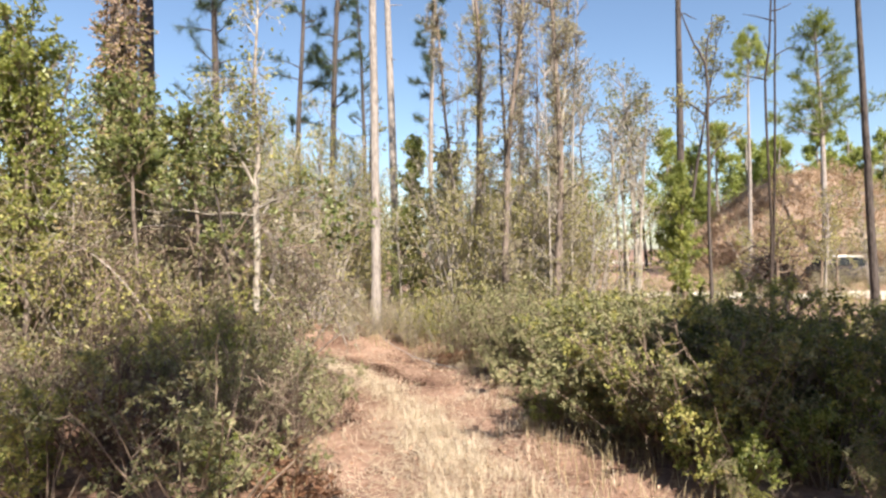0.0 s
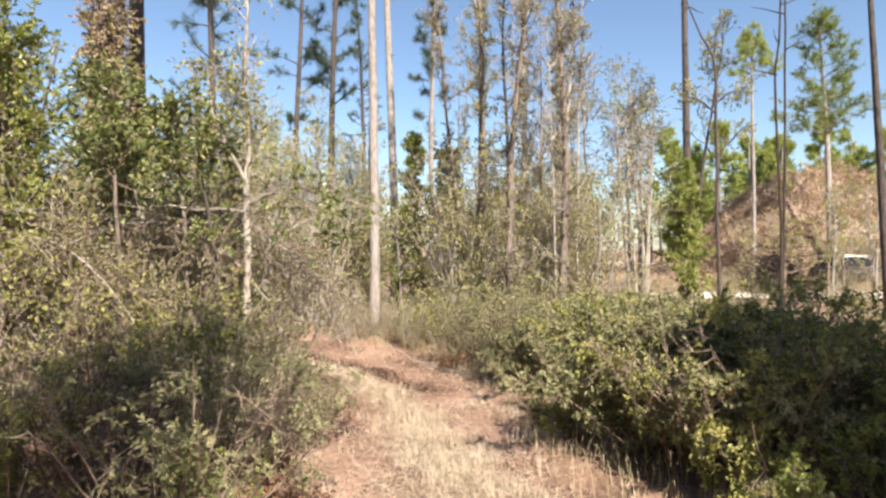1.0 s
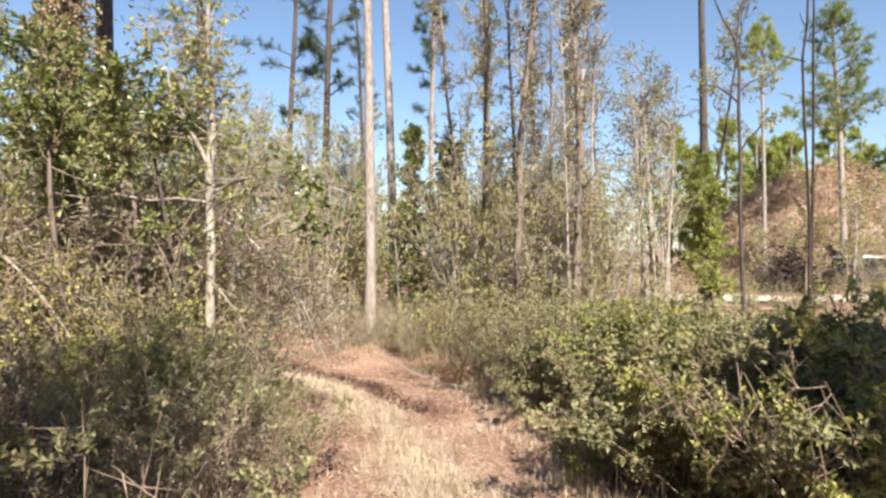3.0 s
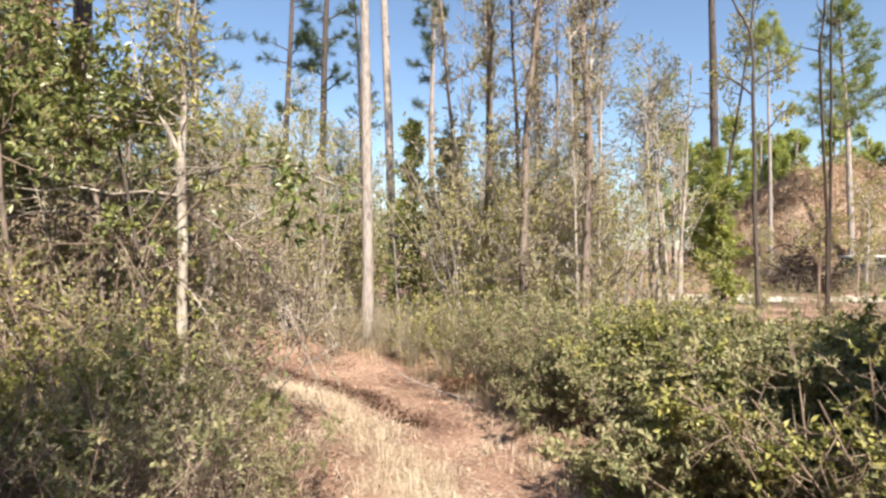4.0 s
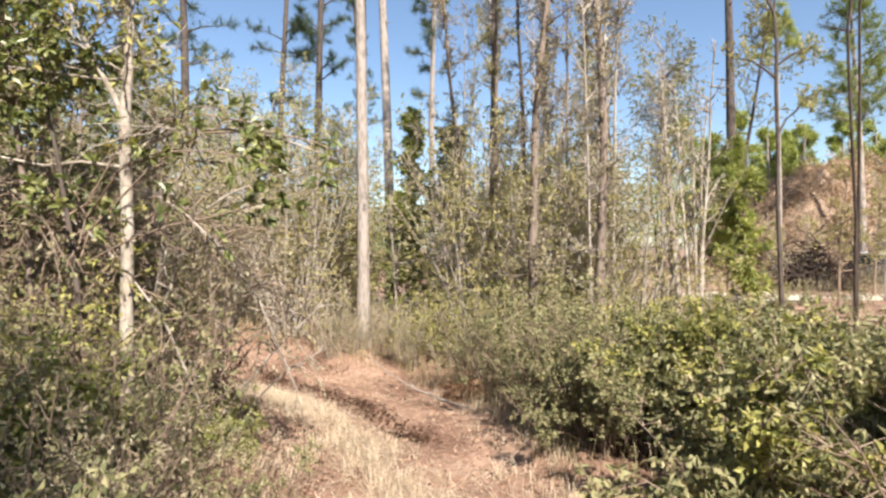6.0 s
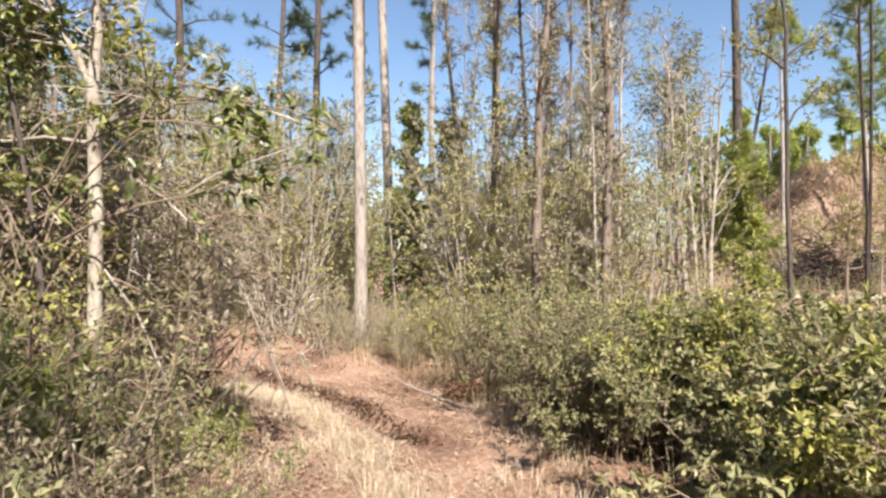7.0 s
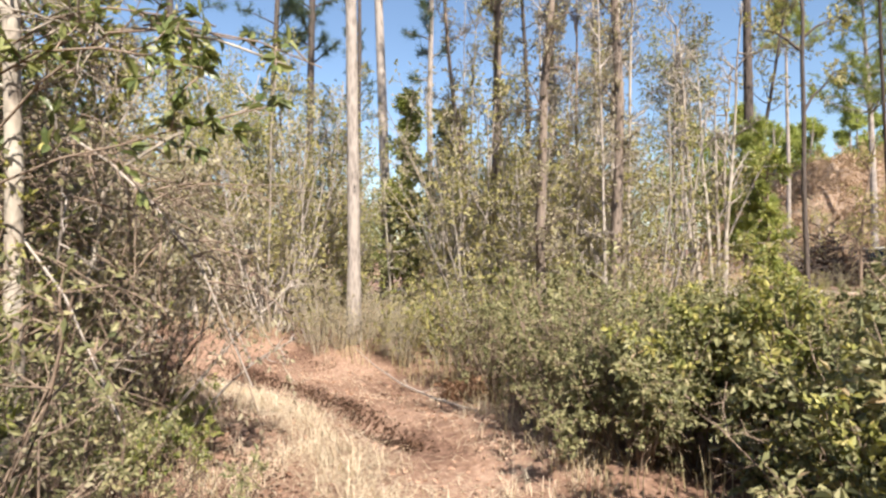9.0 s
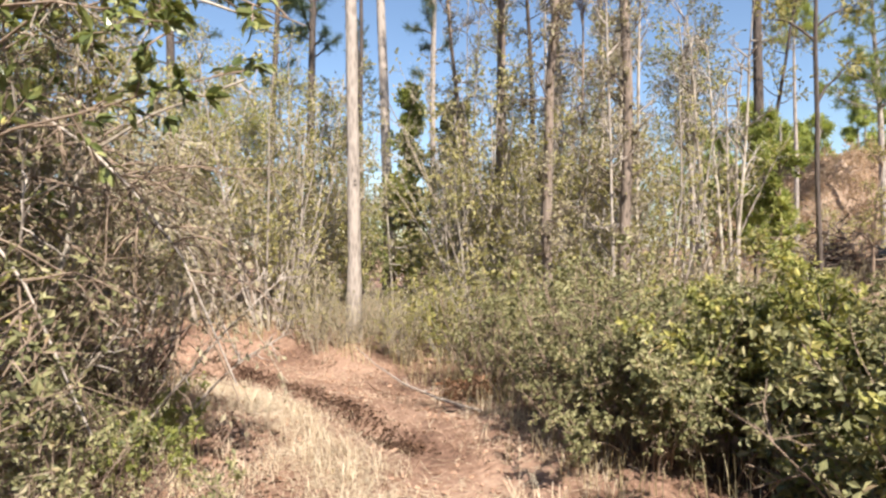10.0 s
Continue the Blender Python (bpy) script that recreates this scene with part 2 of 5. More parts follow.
def broad_leaves(buf, rng, P, D, length, width, droop=0.2):
    """Large curved leaves with a raised rim: eight triangles each."""
    n = len(P)
    D = unit(D + rng.normal(0, 0.45, (n, 3)) + np.array([0, 0, -droop]))
    L = length * rng.uniform(0.65, 1.15, (n, 1))
    W = width * rng.uniform(0.8, 1.15, (n, 1))
    S = unit(np.cross(D, rng.normal(0, 0.5, (n, 3)) + np.array([0, 0, 0.6])))
    N = np.cross(S, D)
    a, b = P + D * L * 0.32, P + D * L * 0.70
    rim, bend = N * W * 0.18, N * L
    V = np.stack([P, a - bend * 0.01, b - bend * 0.06, P + D * L - bend * 0.17,
                  a + S * W * 0.46 + rim, b + S * W * 0.40 + rim - bend * 0.05,
                  a - S * W * 0.46 + rim, b - S * W * 0.40 + rim - bend * 0.05], 1)
    f = np.array([[0, 4, 1], [1, 4, 5], [1, 5, 2], [2, 5, 3], [0, 1, 6], [1, 7, 6], [1, 2, 7], [2, 3, 7]])
    buf.add(V, (np.arange(n) * 8)[:, None, None] + f[None])


def tufts(buf, rng, P, D, needles, length, width, spread=0.9):
    """Brushes of needles: one thin triangle each."""
    n = len(P) * needles
    C, D = np.repeat(P, needles, 0), np.repeat(D, needles, 0)
    d = unit(D * 0.7 + rng.normal(0, spread, (n, 3)))
    L = length * rng.uniform(0.6, 1.15, (n, 1))
    s = unit(np.cross(d, rng.normal(0, 1, (n, 3)))) * width / 2
    base = C - D * rng.uniform(0, 0.6, (n, 1)) * length
    V = np.stack([base + s, base - s, base + d * L], 1)
    buf.add(V, np.arange(n * 3).reshape(-1, 1, 3))


def blades(buf, rng, P, height, width, lean=0.35):
    """Bent grass blades: three triangles each."""
    n = len(P)
    a = rng.uniform(0, 2 * math.pi, n)
    out = np.stack([np.cos(a), np.sin(a), np.zeros(n)], 1)
    s = np.stack([-np.sin(a), np.cos(a), np.zeros(n)], 1) * width / 2
    H = (height * rng.uniform(0.45, 1.2, n))[:, None]
    lean = lean * rng.uniform(0.2, 1.6, (n, 1))
    up = np.array([0, 0, 1.0])
    m = P + up * H * 0.6 + out * H * lean * 0.35
    tip = P + up * H * np.sqrt(np.maximum(0.05, 1 - lean ** 2 * 0.6)) + out * H * lean
    V = np.stack([P - s, P + s, m - s * 0.7, m + s * 0.7, tip], 1)
    f = np.array([[0, 1, 3], [0, 3, 2], [2, 3, 4]])
    buf.add(V, (np.arange(n) * 5)[:, None, None] + f[None])


def place(name, at, label, category, group="", turn=0.0, size=1.0):
    ob = new(name)
    ob.empty_display_size = 0.2
    ob.matrix_world = pose(*at, 0, 0, turn) @ Matrix.Scale(size, 4)
    return tagged(ob, label, category, group)


def part(name, mesh, parent, label=""):
    ob = new(name, mesh)
    ob.parent = parent
    return tagged(ob, label)


# ---- lie of the land ----
CENTRE = np.array([(0.1, -6, 1.1), (0.05, 3, 1.1), (-0.02, 5, 1.05), (-0.35, 8, 1.15), (-0.95, 10, 1.3), (-1.9, 12.4, 1.5), (-3.3, 13.9, 1.2), (-5.2, 14.8, 1.0), (-10, 16, 1.2)])
RUT = np.array([(-0.2, 9.2), (-0.6, 9.85), (-1.2, 10.75), (-1.98, 11.95), (-2.85, 13.0), (-3.8, 14.0), (-4.6, 14.6)])
STRIP = np.array([(0.2, -6), (0.2, 4), (-0.02, 6), (-0.58, 8.2), (-1.15, 9.4), (-1.92, 10.7), (-2.75, 11.9), (-3.6, 12.8)])


def line_distance(x, y, pts):
    """Distance to a bent line in the plan, its third column met there, and the signed side."""
    x, y = np.asarray(x, float), np.asarray(y, float)
    best, extra, side = np.full(x.shape, 1e9), np.zeros(x.shape), np.zeros(x.shape)
    for a, b in zip(pts[:-1], pts[1:]):
        dx, dy = b[0] - a[0], b[1] - a[1]
        t = np.clip(((x - a[0]) * dx + (y - a[1]) * dy) / (dx * dx + dy * dy), 0, 1)
        ex, ey = x - a[0] - t * dx, y - a[1] - t * dy
        d = np.hypot(ex, ey)
        near = d < best
        best = np.where(near, d, best)
        side = np.where(near, np.sign(dx * ey - dy * ex), side)
        if len(a) > 2:
            extra = np.where(near, a[2] + t * (b[2] - a[2]), extra)
    return best, extra, side


def land(x, y):
    x, y = np.asarray(x, float), np.asarray(y, float)
    z = -0.30 * np.exp(-((y - 13.2) / 2.6) ** 2)
    z = z + 0.05 * np.sin(1.3 * x + 0.7 * y) * np.sin(0.9 * y - 0.5 * x) + 0.025 * np.sin(3.1 * x + 1.1) * np.sin(2.7 * y) + 0.012 * np.sin(7.3 * x + y) * np.sin(6.1 * y - x)
    d, w, _ = line_distance(x, y, CENTRE)
    z = z - 0.10 * np.exp(-(d / np.maximum(w, 0.1)) ** 4)
    r, _, side = line_distance(x, y, RUT)
    fade = np.clip((y - 9.0) / 1.8, 0, 1)
    z = z - 0.24 * fade * np.exp(-(r / 0.20) ** 4) + 0.07 * fade * np.exp(-((r - 0.42) / 0.2) ** 2) * (side < 0)
    return z


def land_z(x, y):
    return float(land(np.array([x]), np.array([y]))[0])


def axis(lo, hi, fine, end):
    mid = np.arange(lo, hi, fine)
    out, s, v = [], fine, 0.0
    while v < end:
        s *= 1.25
        v += s
        out.append(v)
    return np.concatenate([lo - np.array(out)[::-1], mid, mid[-1] + np.array(out)])


def sheet(name, xs, ys, height, mat):
    X, Y = np.meshgrid(xs, ys, indexing="ij")
    V = np.stack([X, Y, height(X, Y)], -1)
    nx, ny = len(xs), len(ys)
    i, j = np.meshgrid(np.arange(nx - 1), np.arange(ny - 1), indexing="ij")
    a = i * ny + j
    F = np.stack([np.stack([a, a + ny, a + ny + 1], -1), np.stack([a, a + ny + 1, a + 1], -1)], -2)
    b = Buf()
    b.add(V, F)
    return new(name, b.mesh(name, mat, True))


ground = sheet("ground", axis(-7, 6, 0.11, 1500), axis(3, 17, 0.11, 1500), land, GROUND)
tagged(ground, "reddish-brown forest floor of pine litter and dry soil", "ground", kind="structure")

far_lane = sheet("road", np.arange(21.0, 30, 0.5), np.arange(78, 96, 1.0), lambda X, Y: land(X, Y) + 0.05 + 0.03 * np.sin(X), SAND)
tagged(far_lane, "pale sandy track far across the clearing", "road", kind="structure")
# pale sandy lane beyond the thicket
lane = sheet("road", np.arange(4.0, 60, 0.5), np.arange(23.5, 27.5, 0.25), lambda X, Y: land(X, Y) + 0.03 + 0.05 * np.sin(X * 0.7) - 0.02 * np.abs(Y - 25.5), SAND)
tagged(lane, "pale sandy lane behind the thicket", "road", kind="structure")

# ---- plants: kinds ----
def shrub_kind(seed, h, r, bark, leafmat, stems=12, twigs=8, shoots=5, per=8, leaf=(0.05, 0.02), droop=0.05, big=False, bare=1.0, sides=3, low=0.18, clump=1.0):
    """Meshes of one shrub: its stems and its foliage."""
    rng = np.random.default_rng(seed)
    a = rng.uniform(0, 2 * math.pi, stems)
    q = np.sqrt(rng.uniform(0.02, 1, stems))
    out = np.stack([np.cos(a), np.sin(a), np.zeros(stems)], 1)
    S = out * (q * r * 0.22)[:, None] + np.array([0, 0, -0.06])
    D = out * (q * r / h * 1.05)[:, None] + np.array([0, 0, 1.0])
    L = h * rng.uniform(0.75, 1.12, stems) * (1 + 0.15 * q)
    st = paths(rng, S, D, L, 6, 0.10, 0.03)
    tw = side_shoots(rng, st, twigs, h * 0.42, 0.85, 3, 0.16, 0.12, low, 0.98)
    sh = side_shoots(rng, tw, shoots, h * 0.20, 0.9, 2, 0.15, 0.10, 0.25, 1.0)
    wood = Buf()
    tubes(wood, st, np.linspace(0.010, 0.003, 6)[None] * rng.uniform(0.7, 1.4, (stems, 1)) * (0.6 + 0.4 * h), 4)
    tubes(wood, tw, np.broadcast_to(np.linspace(0.0042, 0.0018, 3), tw.shape[:2]), sides)
    spurs(wood, rng, sh, 0.006)
    green = Buf()
    leafy = rng.random(len(tw)) < clump
    for src, cnt, lo, full in ((sh, per, 0.15, np.repeat(leafy, shoots)), (tw, max(1, per - 3), 0.35, leafy)):
        P, Dl, _ = sample(rng, src, cnt, lo, 1.0)
        keep = (rng.random(len(P)) < bare) & np.repeat(full, cnt)
        outd = unit(Dl[keep] * 0.6 + rng.normal(0, 0.7, (keep.sum(), 3)))
        (broad_leaves if big else leaves)(green, rng, P[keep], outd, leaf[0], leaf[1], droop=droop)
    return wood.mesh("branchwork", bark, True), green.mesh("foliage", leafmat)


def put_shrub(kind, name, label, x, y, size=1.0, group="", turn=None):
    if kind not in KINDS:
        raise KeyError(kind)
    wood, green = KINDS[kind]
    t = dice.uniform(0, 360) if turn is None else turn
    ob = place(name, (x, y, land_z(x, y)), label, "shrub", group, t, size)
    part("branchwork", wood, ob)
    part("foliage", green, ob)
    return ob


def limb_parts(ob, bark, q, taper, grown=(), fine=None, width=0.006, name="limb"):
    """One part for each limb, and one for the fine twigs of the whole thing."""
    rng = np.random.default_rng(len(q))
    for i in range(len(q)):
        b = Buf()
        tubes(b, q[i:i + 1], taper[None], 5)
        part(name, b.mesh(name, bark, True), ob)
    b = Buf()
    for s, r in grown:
        tubes(b, s, np.broadcast_to(r, (len(s), len(r))), 3)
    if fine is not None:
        spurs(b, rng, fine, width)
    if b.v:
        tagged(part("twigwork", b.mesh("twigwork", bark, True), ob), kind="stuff")


def tree_trunk(rng, height, radius, k=14, wob=0.012, lean=(0.0, 0.0), flare=1.35):
    P = paths(rng, np.array([[0, 0, -0.1]]), np.array([[lean[0], lean[1], 1.0]]), height, k, wob, 0.01)
    t = np.linspace(0, 1, k)
    R = radius * (1 - 0.72 * t ** 1.3) * (1 + (flare - 1) * np.exp(-t * height / 0.4))
    return P, R[None]


def pine(name, x, y, height, radius, label, seed, bark=None, needles=None, first=0.45, limbs=30, reach=2.2, tuft=(15, 0.32, 0.016), lean=(0, 0), stubs=0, flat=False, group="pines"):
    rng = np.random.default_rng(seed)
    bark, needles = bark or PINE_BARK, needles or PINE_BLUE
    ob = place(name, (x, y, land_z(x, y)), label, "tree", group)
    P, R = tree_trunk(rng, height, radius, lean=lean)
    w = Buf()
    tubes(w, P, R, 12)
    part("trunk", w.mesh("trunk", bark, True), ob)
    if stubs:
        S, D, t = sample(rng, P, stubs, 0.2, first)
        o = unit(rng.normal(0, 1, S.shape) * np.array([1, 1, 0.25]))
        q = paths(rng, S, o, rng.uniform(0.15, 0.9, stubs), 4, 0.2, 0.05)
        for s in range(stubs):
            b = Buf()
            tubes(b, q[s:s + 1], np.linspace(0.03, 0.008, 4)[None], 5)
            part("dead_stub", b.mesh("dead_stub", bark, True), ob)
    S, D, t = sample(rng, P, limbs, first, 1.0)
    o = unit(rng.normal(0, 1, S.shape) * np.array([1, 1, 0.0])) + np.array([0, 0, 0.25])
    shape = np.clip(1.15 - (t - first) / (1 - first) * 0.95, 0.15, 1) if not flat else np.full(len(t), 0.8)
    q = paths(rng, S, o, reach * shape * rng.uniform(0.55, 1.1, limbs), 6, 0.14, 0.06)
    sh = side_shoots(rng, q, 9, reach * 0.33, 0.75, 3, 0.15, 0.10, 0.3, 1.0)
    limb_parts(ob, bark, q, np.linspace(0.035, 0.010, 6) * (radius / 0.15) ** 0.5, (), sh, 0.02)
    g = Buf()
    ends = np.concatenate([sh[:, -1], q[:, -1], sh[:, 1]])
    dirs = np.concatenate([unit(sh[:, -1] - sh[:, -2]), unit(q[:, -1] - q[:, -2]), unit(sh[:, 1] - sh[:, 0])])
    tufts(g, rng, ends, unit(dirs + np.array([0, 0, 0.35])), *tuft)
    part("crown", g.mesh("crown", needles), ob)
    return ob


def hardwood(name, x, y, height, radius, label, seed, bark=None, leafmat=None, limbs=14, first=0.3, reach=1.4, twigs=6, shoots=5, per=2, leaf=(0.06, 0.03), lean=(0, 0), up=0.12, wob=0.03, stems=1, splay=0.2, group="thicket trees", spread=0.75, thick=1.0, sleeve=0):
    """A slender broadleaved tree, bare or leafy, with one stem or several."""
    rng = np.random.default_rng(seed)
    bark = bark or TWIG_GREY
    ob = place(name, (x, y, land_z(x, y)), label, "tree", group)
    g = Buf()
    for s in range(stems):
        a = s / stems * 2 * math.pi + rng.uniform(-0.4, 0.4)
        sp = splay * rng.uniform(0.5, 1.2) if stems > 1 else 0
        k = 12
        P = paths(rng, np.array([[0.12 * math.cos(a), 0.12 * math.sin(a), -0.08]]) * (stems > 1) + np.array([[0, 0, -0.08 * (stems == 1)]]),
                  np.array([[lean[0] + sp * math.cos(a), lean[1] + sp * math.sin(a), 1.0]]), height * (rng.uniform(0.75, 1.05) if stems > 1 else 1), k, wob, 0.015)
        R = radius * (rng.uniform(0.7, 1.1) if stems > 1 else 1) * (1 - 0.8 * np.linspace(0, 1, k) ** 1.1) * (1 + 0.4 * np.exp(-np.linspace(0, 1, k) * 25))
        w = Buf()
        tubes(w, P, R[None], 9)
        part("trunk" if stems == 1 else "stem", w.mesh("trunk", bark, True), ob)
        q = side_shoots(rng, P, limbs, reach, spread, 6, 0.12, up, first, 1.0)
        tw = side_shoots(rng, q, twigs, reach * 0.45, 0.8, 4, 0.16, up, 0.25, 1.0)
        sh = side_shoots(rng, tw, shoots, reach * 0.22, 0.8, 2, 0.16, up, 0.25, 1.0)
        limb_parts(ob, bark, q, np.linspace(0.018, 0.005, 6) * thick, [(tw, np.linspace(0.006, 0.003, 4) * thick)], sh, 0.009 * thick)
        if sleeve:
            cling = side_shoots(rng, P, sleeve, 0.42, 1.0, 4, 0.35, 0.05, 0.06, 0.98)
            w = Buf()
            tubes(w, cling, np.broadcast_to(np.linspace(0.007, 0.003, 4), cling.shape[:2]), 3)
            tagged(part("clinging_vines", w.mesh("clinging_vines", VINE_BARK, True), ob), kind="stuff")
            Q, Dl, _ = sample(rng, cling, 5, 0.2, 1.0)
            leaves(g, rng, Q, Dl, leaf[0] * 1.2, leaf[1] * 1.2, droop=0.3)
        if per and leafmat:
            for src in (sh, tw):
                Q, Dl, _ = sample(rng, src, per, 0.2, 1.0)
                leaves(g, rng, Q, Dl, leaf[0], leaf[1], droop=0.15)
    if g.v:
        part("foliage", g.mesh("foliage", leafmat), ob)
    return ob


# ---- pines and other standing trees ----
pine("pine_tree", -1.75, 15.0, 20, 0.125, "tall straight pine with pale pinkish flaking bark", 1, first=0.7, limbs=16, reach=2.6, stubs=3)
pine("pine_tree", -1.83, 22.3, 22, 0.17, "tall pine with pale bark and a dead side branch", 2, first=0.68, limbs=16, reach=2.8, stubs=6)
pine("pine_tree", -4.6, 23.7, 19, 0.15, "dark slender pine with short needle-tufted branches", 3, DARK_BARK, first=0.38, limbs=46, reach=1.3)
pine("pine_tree", -0.49, 24.8, 19, 0.12, "slim pine with sparse needle tufts along its trunk", 4, first=0.33, limbs=30, reach=1.2)
pine("pine_tree", -9.8, 25.0, 22, 0.18, "thick pine with ragged dark needle clumps", 5, DARK_BARK, first=0.3, limbs=60, reach=2.0)
pine("pine_tree", -7.0, 27.0, 21, 0.15, "slender dark pine with tufted branches", 6, DARK_BARK, first=0.35, limbs=46, reach=1.7)
pine("pine_tree", -7.8, 58.0, 27, 0.26, "far tall pine with dark trunk", 7, DARK_BARK, first=0.45, limbs=50, reach=2.6)
pine("pine_tree", -6.04, 12.2, 19, 0.17, "dark reddish pine trunk beside a vine-covered pine", 8, DARK_BARK, first=0.7, limbs=16, reach=2.4)
pine("pine_tree", 8.05, 19.4, 17, 0.14, "dark pine with broken dead top limbs", 9, DARK_BARK, first=0.72, limbs=10, reach=1.3, stubs=7)
pine("pine_tree", 20.2, 37.8, 16.2, 0.14, "slim pale pine with a rounded yellow-green crown", 10, needles=PINE_SUNLIT, first=0.78, limbs=30, reach=2.1, tuft=(14, 0.34, 0.026))
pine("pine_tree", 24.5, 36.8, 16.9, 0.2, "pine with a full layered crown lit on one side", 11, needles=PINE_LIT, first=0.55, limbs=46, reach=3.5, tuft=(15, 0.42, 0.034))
pine("pine_tree", -3.19, 26.0, 20, 0.10, "thin dark pine trunk standing behind a paler pine", 26, DARK_BARK, first=0.7, limbs=14, reach=1.4)
pine("pine_tree", 12.15, 16.1, 15, 0.11, "dark leaning pine at the edge of the clearing", 12, DARK_BARK, first=0.55, limbs=20, reach=1.5, lean=(-0.05, 0))
hardwood("young_evergreen", -0.95, 20.0, 5.7, 0.06, "young bright green evergreen tree behind dry shrubs", 13, TWIG_BROWN, BRIGHT, limbs=60, first=0.12, reach=0.9, twigs=6, shoots=6, per=3, leaf=(0.14, 0.066), group="young evergreens")
hardwood("young_evergreen", 0.5, 19.6, 5.6, 0.06, "dark grey-green evergreen tree among bare trees", 24, TWIG_BROWN, GREY_GREEN, limbs=54, first=0.12, reach=1.0, twigs=6, shoots=6, per=3, leaf=(0.14, 0.066), group="young evergreens")
hardwood("young_evergreen", 6.9, 16.4, 3.6, 0.05, "young yellow-green evergreen tree in the thicket", 25, TWIG_BROWN, BRIGHT, limbs=26, first=0.2, reach=0.9, twigs=6, shoots=5, per=4, leaf=(0.12, 0.055), group="young evergreens")
hardwood("young_evergreen", -0.2, 20.6, 3.6, 0.05, "low dark green evergreen tree among dry shrubs", 14, TWIG_BROWN, BAY, limbs=36, first=0.05, reach=1.5, twigs=6, shoots=5, per=3, leaf=(0.12, 0.05), group="young evergreens")
hardwood("young_evergreen", -1.5, 20.2, 3.0, 0.05, "low dark green evergreen tree among dry shrubs", 18, TWIG_BROWN, BAY, limbs=30, first=0.05, reach=1.3, twigs=6, shoots=5, per=3, leaf=(0.12, 0.05), group="young evergreens")
hardwood("leafy_tree", 8.7, 20.6, 9.3, 0.09, "slender tree with a yellow-green leafy top", 16, DARK_BARK, YELLOW, limbs=16, first=0.6, reach=1.7, twigs=6, shoots=4, per=3, leaf=(0.12, 0.055))
hardwood("leafy_tree", 7.1, 20.8, 8.2, 0.08, "slender tree with dull olive leafy crown", 17, TWIG_GREY, OLIVE, limbs=16, first=0.6, reach=1.8, twigs=6, shoots=4, per=2, leaf=(0.11, 0.05))
hardwood("young_evergreen", 7.5, 18.6, 4.7, 0.06, "young yellow-green evergreen tree in the thicket", 19, TWIG_BROWN, BRIGHT, limbs=30, first=0.3, reach=1.0, twigs=6, shoots=5, per=4, leaf=(0.12, 0.055), group="young evergreens")
for i in range(25):
    rr = random.Random(700 + i)
    x = 20 + i * 1.35 + rr.uniform(-1, 1)
    pine("pine_tree", x, 50 + rr.uniform(-3, 4), rr.uniform(10.4, 12.4) + (0.9 if x > 31 else 0), 0.16, "far pine with a broad bright green crown", 710 + i, needles=PINE_SUNLIT, first=0.4, limbs=26, reach=2.6, tuft=(11, 0.5, 0.085))
pine("pine_tree", 7.2, 17.6, 4.6, 0.06, "young yellow-green pine in the thicket", 15, needles=PINE_SUNLIT, first=0.3, limbs=34, reach=0.8, tuft=(24, 0.2, 0.016))


def crooked_tree(x, y):
    rng = np.random.default_rng(21)
    ob = place("crooked_tree", (x, y, land_z(x, y)), "thin crooked tree with dark lower trunk and bare forked top", "tree", "thicket trees")
    main = np.array([[(0.12, 0, -0.1), (0.06, 0, 1.5), (0.0, 0, 3.0), (0.02, 0.03, 4.4), (-0.04, 0, 5.8), (-0.02, 0, 6.7), (-0.10, 0, 7.45), (-0.30, 0, 7.85), (-0.42, 0, 8.0), (-0.68, 0, 8.6), (-0.95, 0, 9.3)]])
    b = Buf()
    tubes(b, main, np.array([[0.062, 0.052, 0.048, 0.045, 0.042, 0.038, 0.034, 0.03, 0.026, 0.02, 0.012]]), 9)
    part("trunk", b.mesh("trunk", DARK_BARK, True), ob)
    forks = np.array([[(-0.10, 0, 7.4), (-0.06, 0, 7.8), (-0.02, 0.02, 8.2), (0.08, 0.02, 8.4), (0.1, 0.03, 8.8)],
                      [(0.0, 0, 4.6), (0.25, 0.1, 5.0), (0.5, 0.1, 5.2), (0.75, 0.2, 5.5), (0.95, 0.2, 5.6)],
                      [(-0.03, 0, 5.9), (-0.3, 0.1, 6.2), (-0.55, 0.1, 6.35), (-0.8, 0.1, 6.4), (-1.0, 0.1, 6.6)],
                      [(-0.02, 0, 6.2), (0.2, -0.1, 6.4), (0.42, -0.1, 6.5), (0.6, -0.1, 6.5), (0.8, -0.1, 6.7)]])
    tw = side_shoots(rng, forks[1:], 12, 0.6, 0.8, 4, 0.16, 0.05, 0.35, 1.0)
    sh = side_shoots(rng, tw, 5, 0.25, 0.8, 2, 0.16, 0.05, 0.25, 1.0)
    limb_parts(ob, DARK_BARK, forks, np.linspace(0.032, 0.010, 5), [(tw, np.linspace(0.008, 0.004, 4))], sh, 0.011)
    g = Buf()
    P, D, _ = sample(rng, sh, 3, 0.2, 1.0)
    leaves(g, rng, P, D, 0.11, 0.055, droop=0.1)
    part("foliage", g.mesh("foliage", YELLOW), ob)


crooked_tree(7.6, 16.45)


